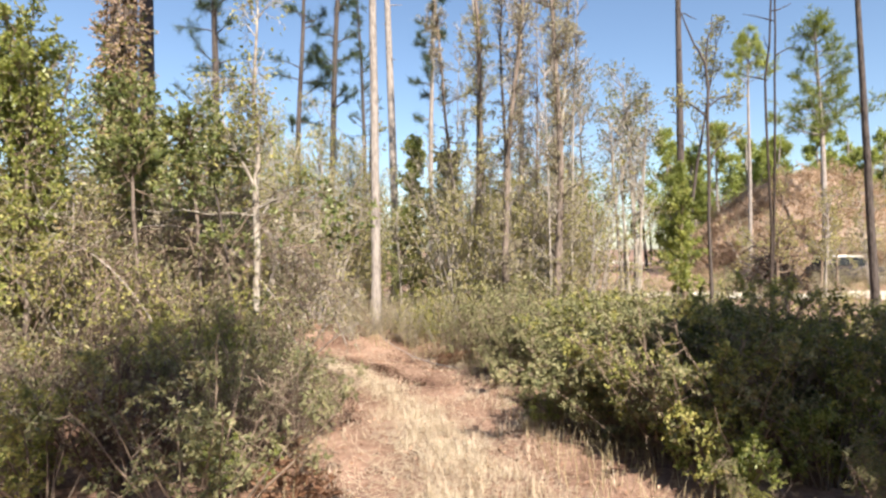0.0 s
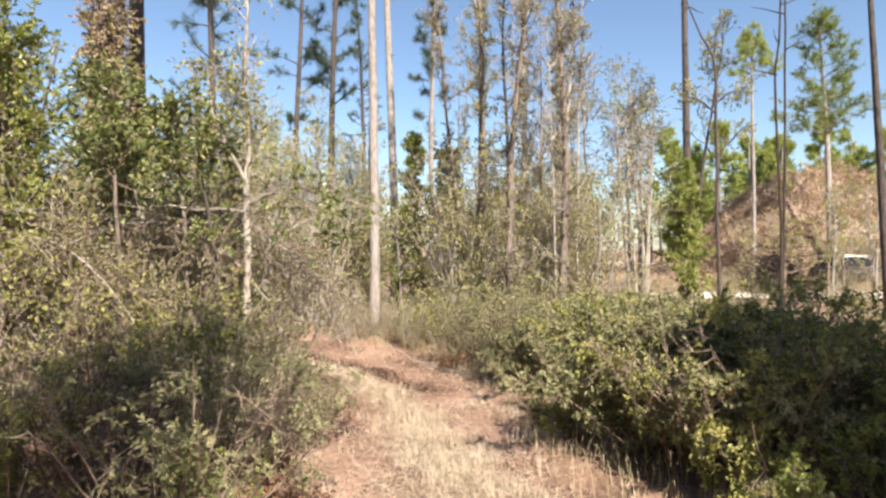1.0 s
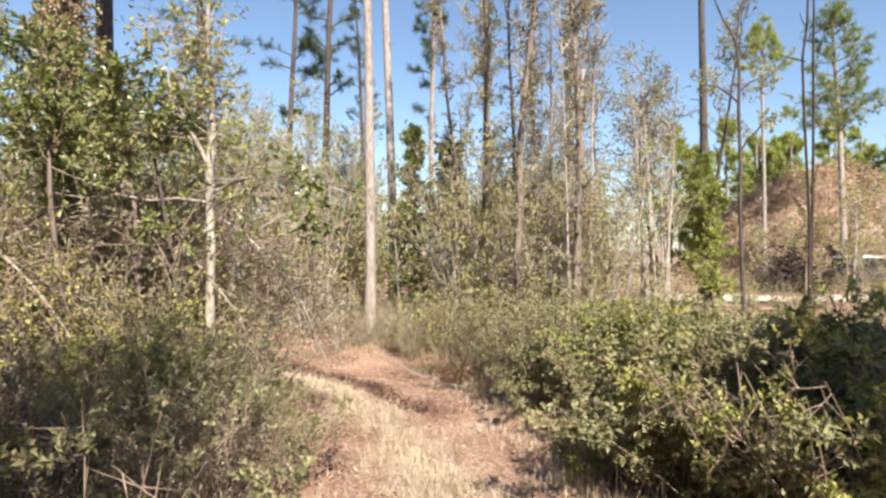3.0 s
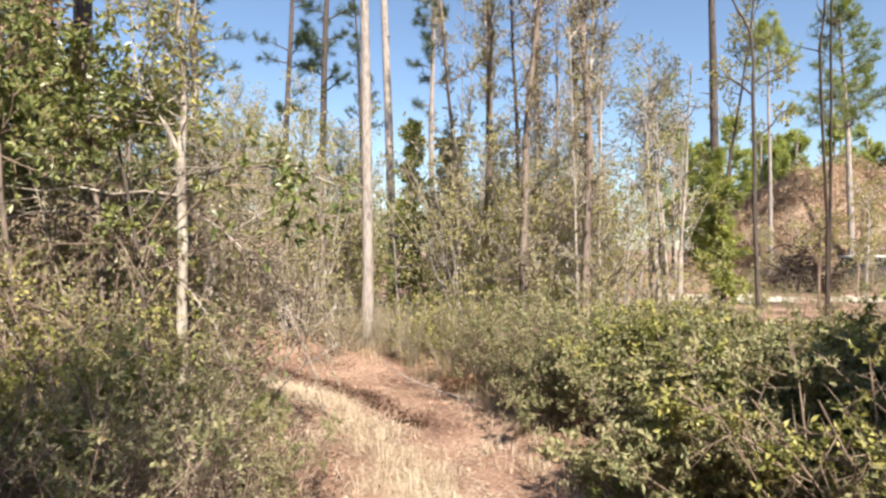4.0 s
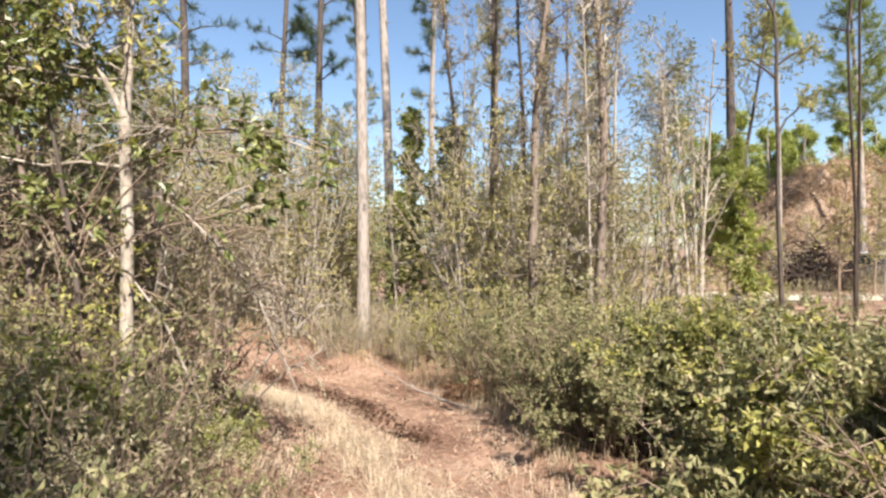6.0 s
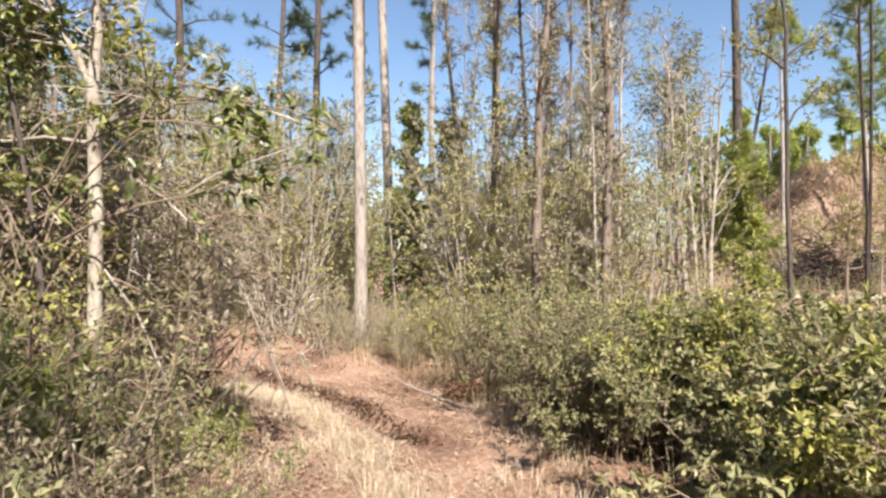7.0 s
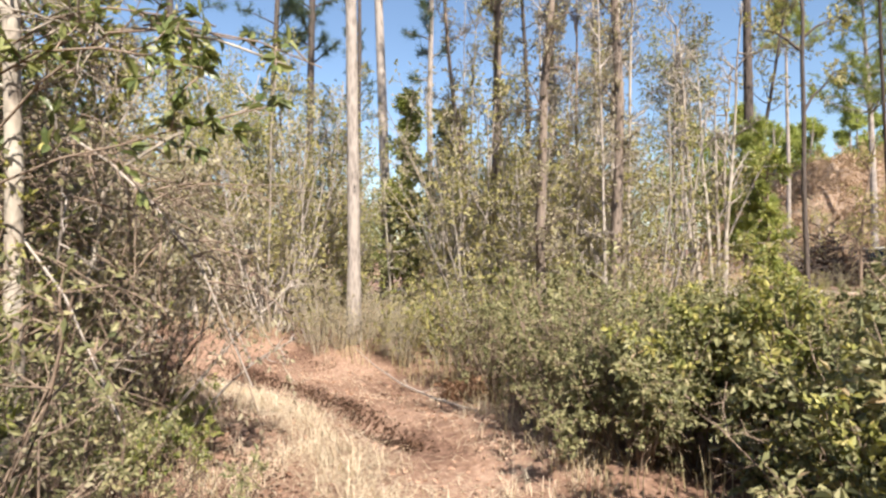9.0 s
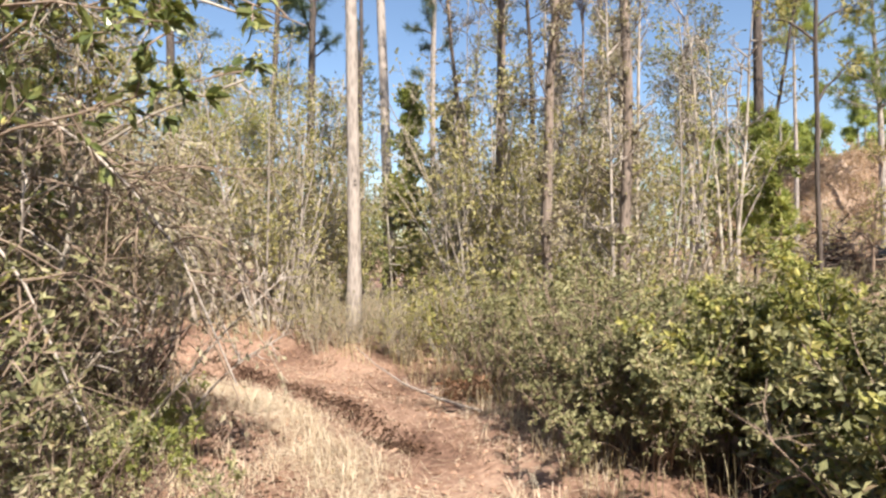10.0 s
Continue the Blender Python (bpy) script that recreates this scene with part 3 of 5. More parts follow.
def burnt_tree(x, y):
    ob = place("burnt_tree", (x, y, land_z(x, y)), "burnt black tree with twin slender trunks", "tree")
    for bends, r in (([(0, 0, -0.1), (0.0, 0, 1.2), (0.02, 0, 2.6), (-0.06, 0, 4.2), (-0.14, 0, 5.8), (-0.16, 0.02, 7.0), (-0.02, 0.05, 7.9), (0.05, 0.1, 9.2), (0.1, 0.1, 11)], 0.042),
                     ([(0.05, 0.03, -0.1), (0.06, 0.03, 1.2), (0.10, 0.03, 2.6), (0.12, 0.03, 4.2), (0.13, 0.03, 5.8), (0.12, 0.03, 7.0), (0.14, 0.03, 8.2), (0.10, 0, 9.4), (0.2, 0, 11)], 0.04)):
        b = Buf()
        tubes(b, np.array([bends]), (r * np.linspace(1, 0.55, 9))[None], 9)
        part("trunk", b.mesh("trunk", CHAR_BARK, True), ob)
    rng = np.random.default_rng(23)
    S = np.array([(-0.1, 0, 6.9), (0.12, 0, 7.6), (0.1, 0, 8.6), (0.05, 0.05, 8.9), (-0.05, 0, 7.8)])
    q = paths(rng, S, np.array([(-1, 0, 0.25), (0.8, 0, 0.6), (-0.9, 0.2, 0.2), (0.9, 0.1, 0.3), (0.3, 0.6, 0.5)]), 0.9, 5, 0.15)
    limb_parts(ob, CHAR_BARK, q, np.linspace(0.022, 0.006, 5))


burnt_tree(9.35, 16.4)


# vine-covered pine
def vine_pine(x, y):
    rng = np.random.default_rng(31)
    ob = pine("vine_covered_pine", x, y, 18, 0.14, "pine wrapped in thick brown vines and dead leaves", 30, DARK_BARK, first=0.7, limbs=16, reach=2.4, group="")
    n, k = 46, 26
    a0, z0 = rng.uniform(0, 6.28, n), rng.uniform(-0.1, 4.0, n)
    t = np.linspace(0, 1, k)[None]
    ang = a0[:, None] + rng.uniform(-2.5, 2.5, (n, 1)) * t
    rad = 0.13 + rng.uniform(0.01, 0.08, (n, 1)) + 0.05 * np.sin(t * rng.uniform(6, 18, (n, 1)) + a0[:, None])
    V = np.stack([rad * np.cos(ang), rad * np.sin(ang), np.maximum(-0.1, z0[:, None] + rng.uniform(3, 9, (n, 1)) * t)], -1)
    b, g = Buf(), Buf()
    tubes(b, V, rng.uniform(0.006, 0.013, (n, 1)) * np.ones((1, k)), 5)
    sh = side_shoots(rng, V, 34, 0.6, 1.0, 4, 0.3, -0.10, 0.05, 1.0)
    tubes(b, sh, np.broadcast_to(np.linspace(0.005, 0.002, 4), sh.shape[:2]), 3)
    part("vines", b.mesh("vines", VINE_BARK, True), ob)
    P, D, _ = sample(rng, sh, 8, 0.2, 1.0)
    keep = rng.random(len(P)) < 0.9
    leaves(g, rng, P[keep], D[keep], 0.07, 0.042, droop=0.4)
    part("dead_leaves", g.mesh("dead_leaves", RUSSET), ob, "curled rust-brown leaves")
    g2 = Buf()
    P, D, _ = sample(rng, sh, 7, 0.2, 1.0)
    keep = P[:, 2] < 6.5 - 2.0 * rng.random(len(P))
    leaves(g2, rng, P[keep], D[keep], 0.08, 0.045, droop=0.3)
    part("green_leaves", g2.mesh("green_leaves", OLIVE), ob, "green vine leaves low on the trunk")


vine_pine(-5.56, 9.95)

# slender pale tree with a fork, beside the track
def forked_tree(x, y):
    rng = np.random.default_rng(41)
    ob = place("forked_sapling", (x, y, land_z(x, y)), "slender pale-barked tree forking above head height beside the track", "tree")
    main = np.array([[(0.02, 0, -0.1), (0.03, 0.0, 0.6), (0.0, 0.02, 1.3), (0.02, 0.0, 2.0), (-0.01, 0.02, 2.8), (0.03, 0.0, 3.1), (0.01, 0.03, 3.55), (-0.03, 0.0, 4.0), (0.02, 0.02, 5.0), (-0.04, 0, 6.4)]])
    w = Buf()
    tubes(w, main, np.array([[0.058, 0.047, 0.045, 0.042, 0.042, 0.030, 0.025, 0.021, 0.013, 0.006]]), 10)
    part("trunk", w.mesh("trunk", PALE_BARK, True), ob)
    fork = np.array([[(-0.01, 0.02, 2.76), (-0.09, 0.0, 2.95), (-0.16, -0.03, 3.1), (-0.26, 0, 3.27), (-0.42, 0.05, 3.6), (-0.5, 0.1, 4.2)]])
    w = Buf()
    tubes(w, fork, np.array([[0.027, 0.021, 0.018, 0.014, 0.009, 0.004]]), 8)
    part("limb", w.mesh("limb", PALE_BARK, True), ob)
    g = Buf()
    q = np.concatenate([side_shoots(rng, main, 26, 1.0, 0.75, 6, 0.14, 0.06, 0.45, 1.0), side_shoots(rng, fork, 10, 0.8, 0.75, 6, 0.14, 0.06, 0.35, 1.0)])
    tw = side_shoots(rng, q, 7, 0.45, 0.8, 4, 0.2, 0.02, 0.2, 1.0)
    sh = side_shoots(rng, tw, 5, 0.24, 0.8, 2, 0.2, 0.0, 0.2, 1.0)
    limb_parts(ob, PALE_BARK, q, np.linspace(0.010, 0.003, 6), [(tw, np.linspace(0.004, 0.002, 4))], sh, 0.006)
    P, D, _ = sample(rng, sh, 2, 0.3, 1.0)
    keep = rng.random(len(P)) < 0.55
    leaves(g, rng, P[keep], D[keep], 0.075, 0.035, droop=0.2)
    low = side_shoots(rng, main, 22, 0.4, 0.95, 4, 0.2, 0.05, 0.1, 0.45)
    dead = np.array([[(0.0, 0, 2.5), (0.2, -0.05, 2.58), (0.48, -0.15, 2.66), (0.85, -0.22, 2.64), (1.2, -0.3, 2.56), (1.55, -0.35, 2.42)],
                     [(0.0, 0, 2.42), (-0.3, 0.0, 2.46), (-0.6, 0.05, 2.44), (-0.9, 0.0, 2.50), (-1.2, 0.0, 2.46), (-1.6, 0.0, 2.52)]])
    S = np.repeat(np.array([[0.48, -0.15, 2.66]]), 26, 0) + rng.normal(0, 0.09, (26, 3)) * np.array([1.6, 0.6, 0.25])
    spray = paths(rng, S, np.array([0.35, -0.1, -0.35]) + rng.normal(0, 0.75, (26, 3)), rng.uniform(0.3, 0.8, 26), 6, 0.22, -0.05)
    limb_parts(ob, PALE_BARK, dead, np.linspace(0.015, 0.005, 6), [(spray, np.linspace(0.007, 0.002, 6)), (side_shoots(rng, spray, 6, 0.3, 0.9, 4, 0.25, -0.04), np.linspace(0.003, 0.0015, 4))], name="dead_limb")
    limb_parts(ob, TWIG_BROWN, low, np.linspace(0.005, 0.002, 4), name="twig")
    P, D, _ = sample(rng, low, 14, 0.2, 1.0)
    leaves(g, rng, P, D, 0.06, 0.028, droop=0.1)
    part("foliage", g.mesh("foliage", OLIVE), ob)


forked_tree(-2.36, 7.25)

# cluster of slim vine-hung trees
for i, (x, y, h, r, mat) in enumerate([(0.9, 15.1, 13, 0.11, VINE_BARK), (1.46, 13.1, 12, 0.085, VINE_BARK), (2.66, 13.5, 12, 0.10, VINE_BARK), (1.35, 16.5, 12, 0.08, TWIG_GREY),
                                       (2.2, 16.0, 11.5, 0.085, TWIG_GREY), (0.75, 17.5, 12, 0.07, TWIG_BROWN), (3.2, 17.0, 10, 0.06, TWIG_GREY), (2.95, 14.4, 10, 0.06, PALE_BARK), (2.0, 18.5, 12, 0.08, DARK_BARK)]):
    hardwood("vine_hung_tree", x, y, h, r, "slim tree hung with dry vines and yellowing leaves", 50 + i, mat, RUST if i % 3 else YELLOW, limbs=46, first=0.12, reach=0.85, twigs=6, shoots=10, per=1, leaf=(0.068, 0.036), lean=(0.012 * (i % 3 - 1), 0), up=0.08, spread=0.8, sleeve=150)
for i in range(11):
    rr = random.Random(900 + i)
    hardwood("slim_tree", rr.uniform(0.4, 3.5), rr.uniform(13.2, 19.5), rr.uniform(7, 11), rr.uniform(0.025, 0.045), "very slim bare tree among the vine-hung trees", 900 + i, [PALE_BARK, TWIG_GREY, TWIG_BROWN][i % 3], None, limbs=22, first=0.2, reach=0.8, twigs=6, shoots=8, per=0, lean=(rr.uniform(-0.03, 0.03), 0), wob=0.02)
hardwood("pale_multistem_tree", 4.75, 14.5, 6.2, 0.055, "clump of thin pale stems with fine bare twigs", 70, PALE_BARK, None, limbs=12, first=0.45, reach=0.9, twigs=5, shoots=4, per=0, stems=6, splay=0.10)
for i, (x, y, h, fo) in enumerate([(5.5, 21, 8.2, 2), (4.5, 22, 7.6, 2), (7.2, 21.6, 7.8, 3), (3.6, 20.5, 7.0, 1), (6.4, 20.2, 7.6, 3)]):
    hardwood("bare_tree", x, y, h, 0.07, "grey twiggy tree with few dull leaves", 80 + i, TWIG_GREY, GREY_GREEN if fo else None, limbs=26, first=0.5, reach=1.9, twigs=6, shoots=5, per=fo, leaf=(0.085, 0.042), up=0.03, thick=1.3, spread=0.95)
# saplings where the track bends away
for i, (x, y, h) in enumerate([(-3.25, 16.4, 4.5), (-2.95, 16.5, 4.2), (-0.3, 17.2, 4.6), (-1.2, 16.8, 3.5), (0.1, 15.2, 3.6), (-2.2, 17.6, 3.8), (-4.2, 17.0, 5.0), (-3.6, 18.2, 5.4)]):
    hardwood("sapling", x, y, h, 0.032, "thin pale sapling in dry grass", 100 + i, PALE_BARK, YELLOW, limbs=12, first=0.3, reach=0.7, twigs=4, shoots=3, per=1, leaf=(0.06, 0.03), group="saplings")
for i, (x, y, h) in enumerate([(12.5, 21.5, 4.5), (16.3, 24.5, 4.6), (19.5, 28.5, 5.0), (21.5, 29.0, 5.9), (24.0, 30.0, 6.2), (22.9, 31.0, 5.2), (17.6, 26.8, 4.6)]):
    hardwood("sapling", x, y, h, 0.05, "thin sapling with a few yellowing leaves in the dry clearing", 600 + i, TWIG_GREY if i % 2 else TWIG_BROWN, YELLOW, limbs=18, first=0.25, reach=1.4, twigs=5, shoots=4, per=2, leaf=(0.11, 0.055), group="saplings", thick=1.5)
# leafy small trees behind the bend
for i, (x, y, h, mat) in enumerate([(-5.4, 17.5, 5.9, YELLOW), (-4.4, 19.5, 6.6, OLIVE), (-6.8, 18.5, 6.6, OLIVE), (-3.2, 20.5, 6.0, YELLOW), (-8.6, 19, 7.0, OLIVE), (-4.0, 17.2, 5.2, OLIVE), (-6.2, 16.2, 5.6, YELLOW), (-5.8, 21.5, 6.4, YELLOW), (-10.5, 18, 6.5, GREY_GREEN), (-3.3, 18.3, 5.7, YELLOW), (-2.5, 18.6, 5.0, OLIVE), (-5.2, 16.6, 6.3, BRIGHT), (1.8, 21.5, 5.5, GREY_GREEN)]):
    hardwood("small_tree", x, y, h, 0.05, "small leafy tree with yellow-green foliage", 120 + i, TWIG_GREY, mat, limbs=20, first=0.15, reach=1.6, twigs=7, shoots=4, per=3, leaf=(0.082, 0.036), group="small trees", stems=2, splay=0.15)

# evergreen bay trees on the near side
def bay_tree(x, y, h, seed, limbs=26, reach=1.2, mat=None, label="evergreen bay tree with glossy long leaves", extra=None, low=0.25):
    put = leaves if extra is None else broad_leaves
    rng = np.random.default_rng(seed)
    ob = place("bay_tree", (x, y, land_z(x, y)), label, "tree", "bay trees")
    P, R = tree_trunk(rng, h, 0.038 if extra is None else 0.028, 10, 0.04)
    w = Buf()
    tubes(w, P, R, 8)
    part("trunk", w.mesh("trunk", VINE_BARK if extra is None else DARK_BARK, True), ob)
    b, g = Buf(), Buf()
    q = side_shoots(rng, P, limbs, reach, 0.8, 6, 0.14, 0.08, low, 1.0)
    if extra is not None:
        q = np.concatenate([q, extra - np.array([x, y, land_z(x, y)])])
    tubes(b, q, np.broadcast_to(np.linspace(0.008, 0.003, 6), q.shape[:2]), 5)
    tw = side_shoots(rng, q, 8 if extra is None else 12, 0.45 if extra is None else 0.34, 0.75, 4, 0.14, 0.08, 0.15, 1.0)
    tubes(b, tw, np.broadcast_to(np.linspace(0.005, 0.0025, 4), tw.shape[:2]), 4)
    part("branchwork", b.mesh("branchwork", TWIG_BROWN, True), ob)
    S, D, _ = sample(rng, tw, 9 if extra is None else 6, 0.25, 1.0)
    put(g, rng, S, unit(D + rng.normal(0, 0.5, D.shape)), 0.085 if extra is None else 0.088, 0.034)
    E = np.repeat(tw[:, -1], 5, 0)
    put(g, rng, E, np.repeat(unit(tw[:, -1] - tw[:, -2]), 5, 0), 0.095, 0.036)
    part("foliage", g.mesh("foliage", mat or BAY), ob)
    return ob


bough = np.array([[(-2.6, 7.2, 2.0), (-2.1, 7.1, 2.45), (-1.7, 7.0, 2.66), (-1.3, 6.95, 2.66), (-0.95, 6.9, 2.58), (-0.66, 6.9, 2.46)],
                  [(-2.6, 7.2, 1.8), (-2.2, 7.0, 1.95), (-1.9, 6.95, 2.05), (-1.6, 6.9, 2.10), (-1.25, 6.9, 2.20), (-0.95, 6.9, 2.27)],
                  [(-2.6, 7.2, 2.1), (-2.2, 6.9, 2.4), (-1.9, 6.8, 2.5), (-1.6, 6.75, 2.5), (-1.3, 6.75, 2.45), (-1.1, 6.75, 2.35)],
                  [(-2.6, 7.2, 2.2), (-2.3, 7.1, 2.6), (-2.0, 7.05, 2.75), (-1.7, 7.0, 2.78), (-1.4, 6.95, 2.72), (-1.15, 6.9, 2.65)]])
bay_tree(-2.62, 7.2, 3.4, 140, 4, 0.6, BAY, "bay tree reaching a leafy bough over the track", bough, 0.5)
for i, (x, y, h) in enumerate([(-5.2, 7.2, 4.9), (-4.4, 8.3, 3.4), (-3.6, 8.9, 3.6), (-6.2, 8.4, 5.4), (-3.2, 9.8, 4.2), (-5.9, 6.3, 4.6), (-4.0, 11.0, 4.6), (-6.0, 8.9, 4.6), (-6.9, 9.4, 5.5), (-6.6, 7.4, 5.0), (-3.75, 7.45, 3.9), (-3.05, 7.5, 3.9), (-5.0, 8.9, 3.9)]):
    bay_tree(x, y, h, 141 + i, 64 if i == 0 else 44 if i in (3, 5, 7, 9) else 18 if i in (1, 10, 11, 12) else 30, 0.8 if i > 9 or i == 1 else 1.2, (BRIGHT, BAY, BAY, OLIVE, OLIVE, BRIGHT, BAY, OLIVE, BAY, BRIGHT, BAY, BAY, OLIVE)[i], low=0.72 if i > 9 or i == 1 else 0.45 if i in (2, 9) else 0.3)

# trees behind the start of the walk, whose shade falls on the thicket
hardwood("shade_tree", 5.62, -3.8, 8.9, 0.12, "dense evergreen oak behind the start of the track", 160, DARK_BARK, OLIVE, limbs=70, first=0.9, reach=2.0, twigs=8, shoots=6, per=6, leaf=(0.2, 0.13), lean=(0.0, 0.26), up=0.02, spread=1.1, group="shade trees")
hardwood("shade_tree", 7.05, -3.8, 8.8, 0.11, "leafy evergreen oak behind the start of the track", 162, DARK_BARK, OLIVE, limbs=60, first=0.9, reach=2.0, twigs=8, shoots=5, per=5, leaf=(0.2, 0.13), lean=(0.0, 0.26), up=0.02, spread=1.1, group="shade trees")
hardwood("shade_tree", -0.85, -2.7, 7.8, 0.09, "slim evergreen oak behind the start of the track", 161, DARK_BARK, OLIVE, limbs=46, first=0.7, reach=2.7, twigs=6, shoots=4, per=3, leaf=(0.12, 0.075), lean=(0.0, 0.25), group="shade trees")

# ---- shrub thickets ----
dice = random.Random(5)
KINDS = {}
for v in range(3):
    KINDS["olive", v] = shrub_kind(200 + v, 1.4, 0.85, TWIG_BROWN, OLIVE, per=12, shoots=5, leaf=(0.054, 0.026), clump=0.6)
    KINDS["dull", v] = shrub_kind(210 + v, 1.35, 0.85, TWIG_BROWN, GREY_GREEN, per=11, shoots=5, leaf=(0.050, 0.024), clump=0.6)
    KINDS["bare", v] = shrub_kind(220 + v, 1.5, 0.8, TWIG_BROWN, (RUST, GREY_GREEN, OLIVE)[v], stems=16, twigs=9, shoots=6, per=3 + (v > 0), leaf=(0.05, 0.024), bare=0.7)
    KINDS["bright", v] = shrub_kind(230 + v, 1.0, 0.6, TWIG_BROWN, BRIGHT, stems=10, twigs=7, shoots=5, per=10, leaf=(0.07, 0.032), clump=0.7)
    KINDS["thorny", v] = shrub_kind(300 + v, 1.4, 0.9, THORN_SHADED, RUST, stems=20, twigs=10, shoots=10, per=1, leaf=(0.045, 0.022), bare=0.5)
    KINDS["far_olive", v] = shrub_kind(240 + v, 1.8, 1.1, TWIG_GREY, OLIVE, stems=8, twigs=6, shoots=4, per=4, leaf=(0.108, 0.051))
    KINDS["far_dull", v] = shrub_kind(250 + v, 1.8, 1.1, TWIG_BROWN, GREY_GREEN, stems=8, twigs=6, shoots=4, per=4, leaf=(0.108, 0.051))
    KINDS["far_bare", v] = shrub_kind(260 + v, 2.0, 1.0, TWIG_TAN, RUST, stems=12, twigs=7, shoots=4, per=3, leaf=(0.085, 0.042), bare=0.7)
    KINDS["far_yellow", v] = shrub_kind(270 + v, 1.8, 1.1, TWIG_GREY, YELLOW, stems=8, twigs=6, shoots=4, per=4, leaf=(0.103, 0.048))
for v in range(2):
    KINDS["tall_olive", v] = shrub_kind(280 + v, 3.0, 1.3, TWIG_GREY, OLIVE, stems=14, twigs=8, shoots=5, per=5, leaf=(0.078, 0.037))
    KINDS["tall_yellow", v] = shrub_kind(284 + v, 3.2, 1.3, TWIG_GREY, YELLOW, stems=14, twigs=8, shoots=5, per=5, leaf=(0.078, 0.037))
    KINDS["tall_bare", v] = shrub_kind(288 + v, 3.0, 1.3, TWIG_TAN, RUST, stems=14, twigs=9, shoots=7, per=2, leaf=(0.075, 0.038), bare=0.6)
LABELS = {"tall_olive": ("tall_shrub", "tall olive-green shrub with slender stems"), "tall_yellow": ("tall_shrub", "tall shrub with thin yellow-green leaves"), "tall_bare": ("bare_shrub", "tall tangle of bare grey-brown stems"),
          "olive": ("evergreen_shrub", "olive-green evergreen shrub with small leaves"), "dull": ("evergreen_shrub", "dull grey-green shrub with fine brown twigs"),
          "bare": ("bare_shrub", "tangled leafless shrub of grey-brown twigs"), "bright": ("leafy_shrub", "low bright green leafy shrub"),
          "thorny": ("bare_shrub", "dense dark brown thicket of bare thorny stems"),
          "far_olive": ("evergreen_shrub", "rounded olive-green shrub in dense thicket"), "far_dull": ("evergreen_shrub", "dark dull green shrub with brown twigs"),
          "far_bare": ("bare_shrub", "dry leafless shrub of pale twigs"), "far_yellow": ("yellowing_shrub", "rounded shrub with yellowing autumn leaves")}


def thicket(group, area, step, mix, lo, hi, clear=0.25):
    """Shrubs on a jittered grid in the rectangle area, kept off the track."""
    x0, x1, y0, y1 = area
    y = y0
    while y < y1:
        x = x0
        while x < x1:
            px, py = x + dice.uniform(-0.4, 0.4) * step, y + dice.uniform(-0.4, 0.4) * step
            x += step
            kind = dice.choice(mix)
            size = dice.uniform(lo, hi)
            d, w, _ = line_distance(np.array([px]), np.array([py]), CENTRE)
            reach = 0.6 * size if "far" not in kind else 0.8 * size
            if d[0] < w[0] + reach + clear - 0.25:
                continue
            if keep_out(px, py):
                continue
            if group == "shrubs left of the track" and 6.7 < py < 8.6 and px > -3.3:
                kind = {"dull": "bare"}.get(kind, kind)
            if group == "shrubs left of the track" and 6.0 < py < 7.2 and abs(px + 1.69 + 0.7 * (py - 6.3)) < 0.45:
                kind, size = "bare", size * 0.55
            name, label = LABELS[kind]
            put_shrub((kind, dice.randrange(2 if "tall" in kind else 3)), name, label, px, py, size, group)
        y += step * 0.85


def keep_out(x, y):
    """The hollow under the shrubs and the bare verge across from it stay open."""
    return math.hypot((x - 1.6) / 1.3, y - 7.35) < 0.85 or (-2.25 < x < 0 and 4.9 < y < 9.2 and x > -1.95 - 0.35 * (y > 7.2))


thicket("shrubs left of the track", (-5.6, -1.0, 4.6, 8.6), 0.92, ["dull", "bare", "thorny", "olive", "bare", "thorny"], 0.75, 1.0)
thicket("shrubs left of the track", (-7.0, -1.6, 8.6, 12.6), 1.35, ["bare", "far_olive", "far_bare", "far_dull"], 0.75, 1.1)
thicket("tall shrubs", (-8.0, -2.4, 8.8, 14.0), 1.5, ["tall_olive", "tall_bare", "tall_yellow", "tall_bare"], 0.8, 1.15, 0.5)
thicket("tall shrubs", (-6.4, -2.7, 7.9, 9.2), 0.95, ["tall_yellow", "tall_bare", "tall_olive"], 0.78, 0.98, 0.5)
thicket("tall shrubs", (-9.0, -2.2, 15.6, 20.0), 1.9, ["tall_olive", "tall_yellow", "tall_yellow", "tall_bare"], 1.0, 1.5, 0.3)
thicket("tall shrubs", (0.6, 3.6, 14.2, 19.0), 1.4, ["tall_yellow", "tall_bare", "tall_yellow"], 1.0, 1.5, 0.3)
thicket("shrubs right of the track", (0.0, 4.4, 9.8, 13.0), 1.1, ["far_olive", "far_dull", "far_yellow", "far_dull", "far_olive"], 0.62, 0.84, 0.1)
thicket("shrubs right of the track", (0.9, 4.4, 6.2, 9.8), 1.02, ["olive", "dull", "dull", "olive", "dull"], 0.74, 0.98, -0.1)
thicket("shrubs right of the track", (2.6, 6.4, 5.2, 6.6), 0.8, ["dull", "dull", "olive"], 0.95, 1.08)
thicket("shrubs right of the track", (2.15, 4.8, 4.2, 4.9), 0.85, ["bright", "dull", "bright"], 0.35, 0.52)
thicket("shrubs right of the track", (4.5, 9.5, 6.6, 13.0), 1.5, ["far_olive", "far_dull", "far_olive", "far_yellow"], 0.45, 0.62)
for x, y, s in ((5.1, 2.7, 1.0), (5.6, 3.5, 1.1), (6.3, 4.3, 1.15), (7.4, 5.2, 1.2), (5.6, 2.6, 1.1)):
    put_shrub(("tall_olive", dice.randrange(2)), "tall_shrub", "tall olive-green shrub with slender stems", x, y, s, "tall shrubs")
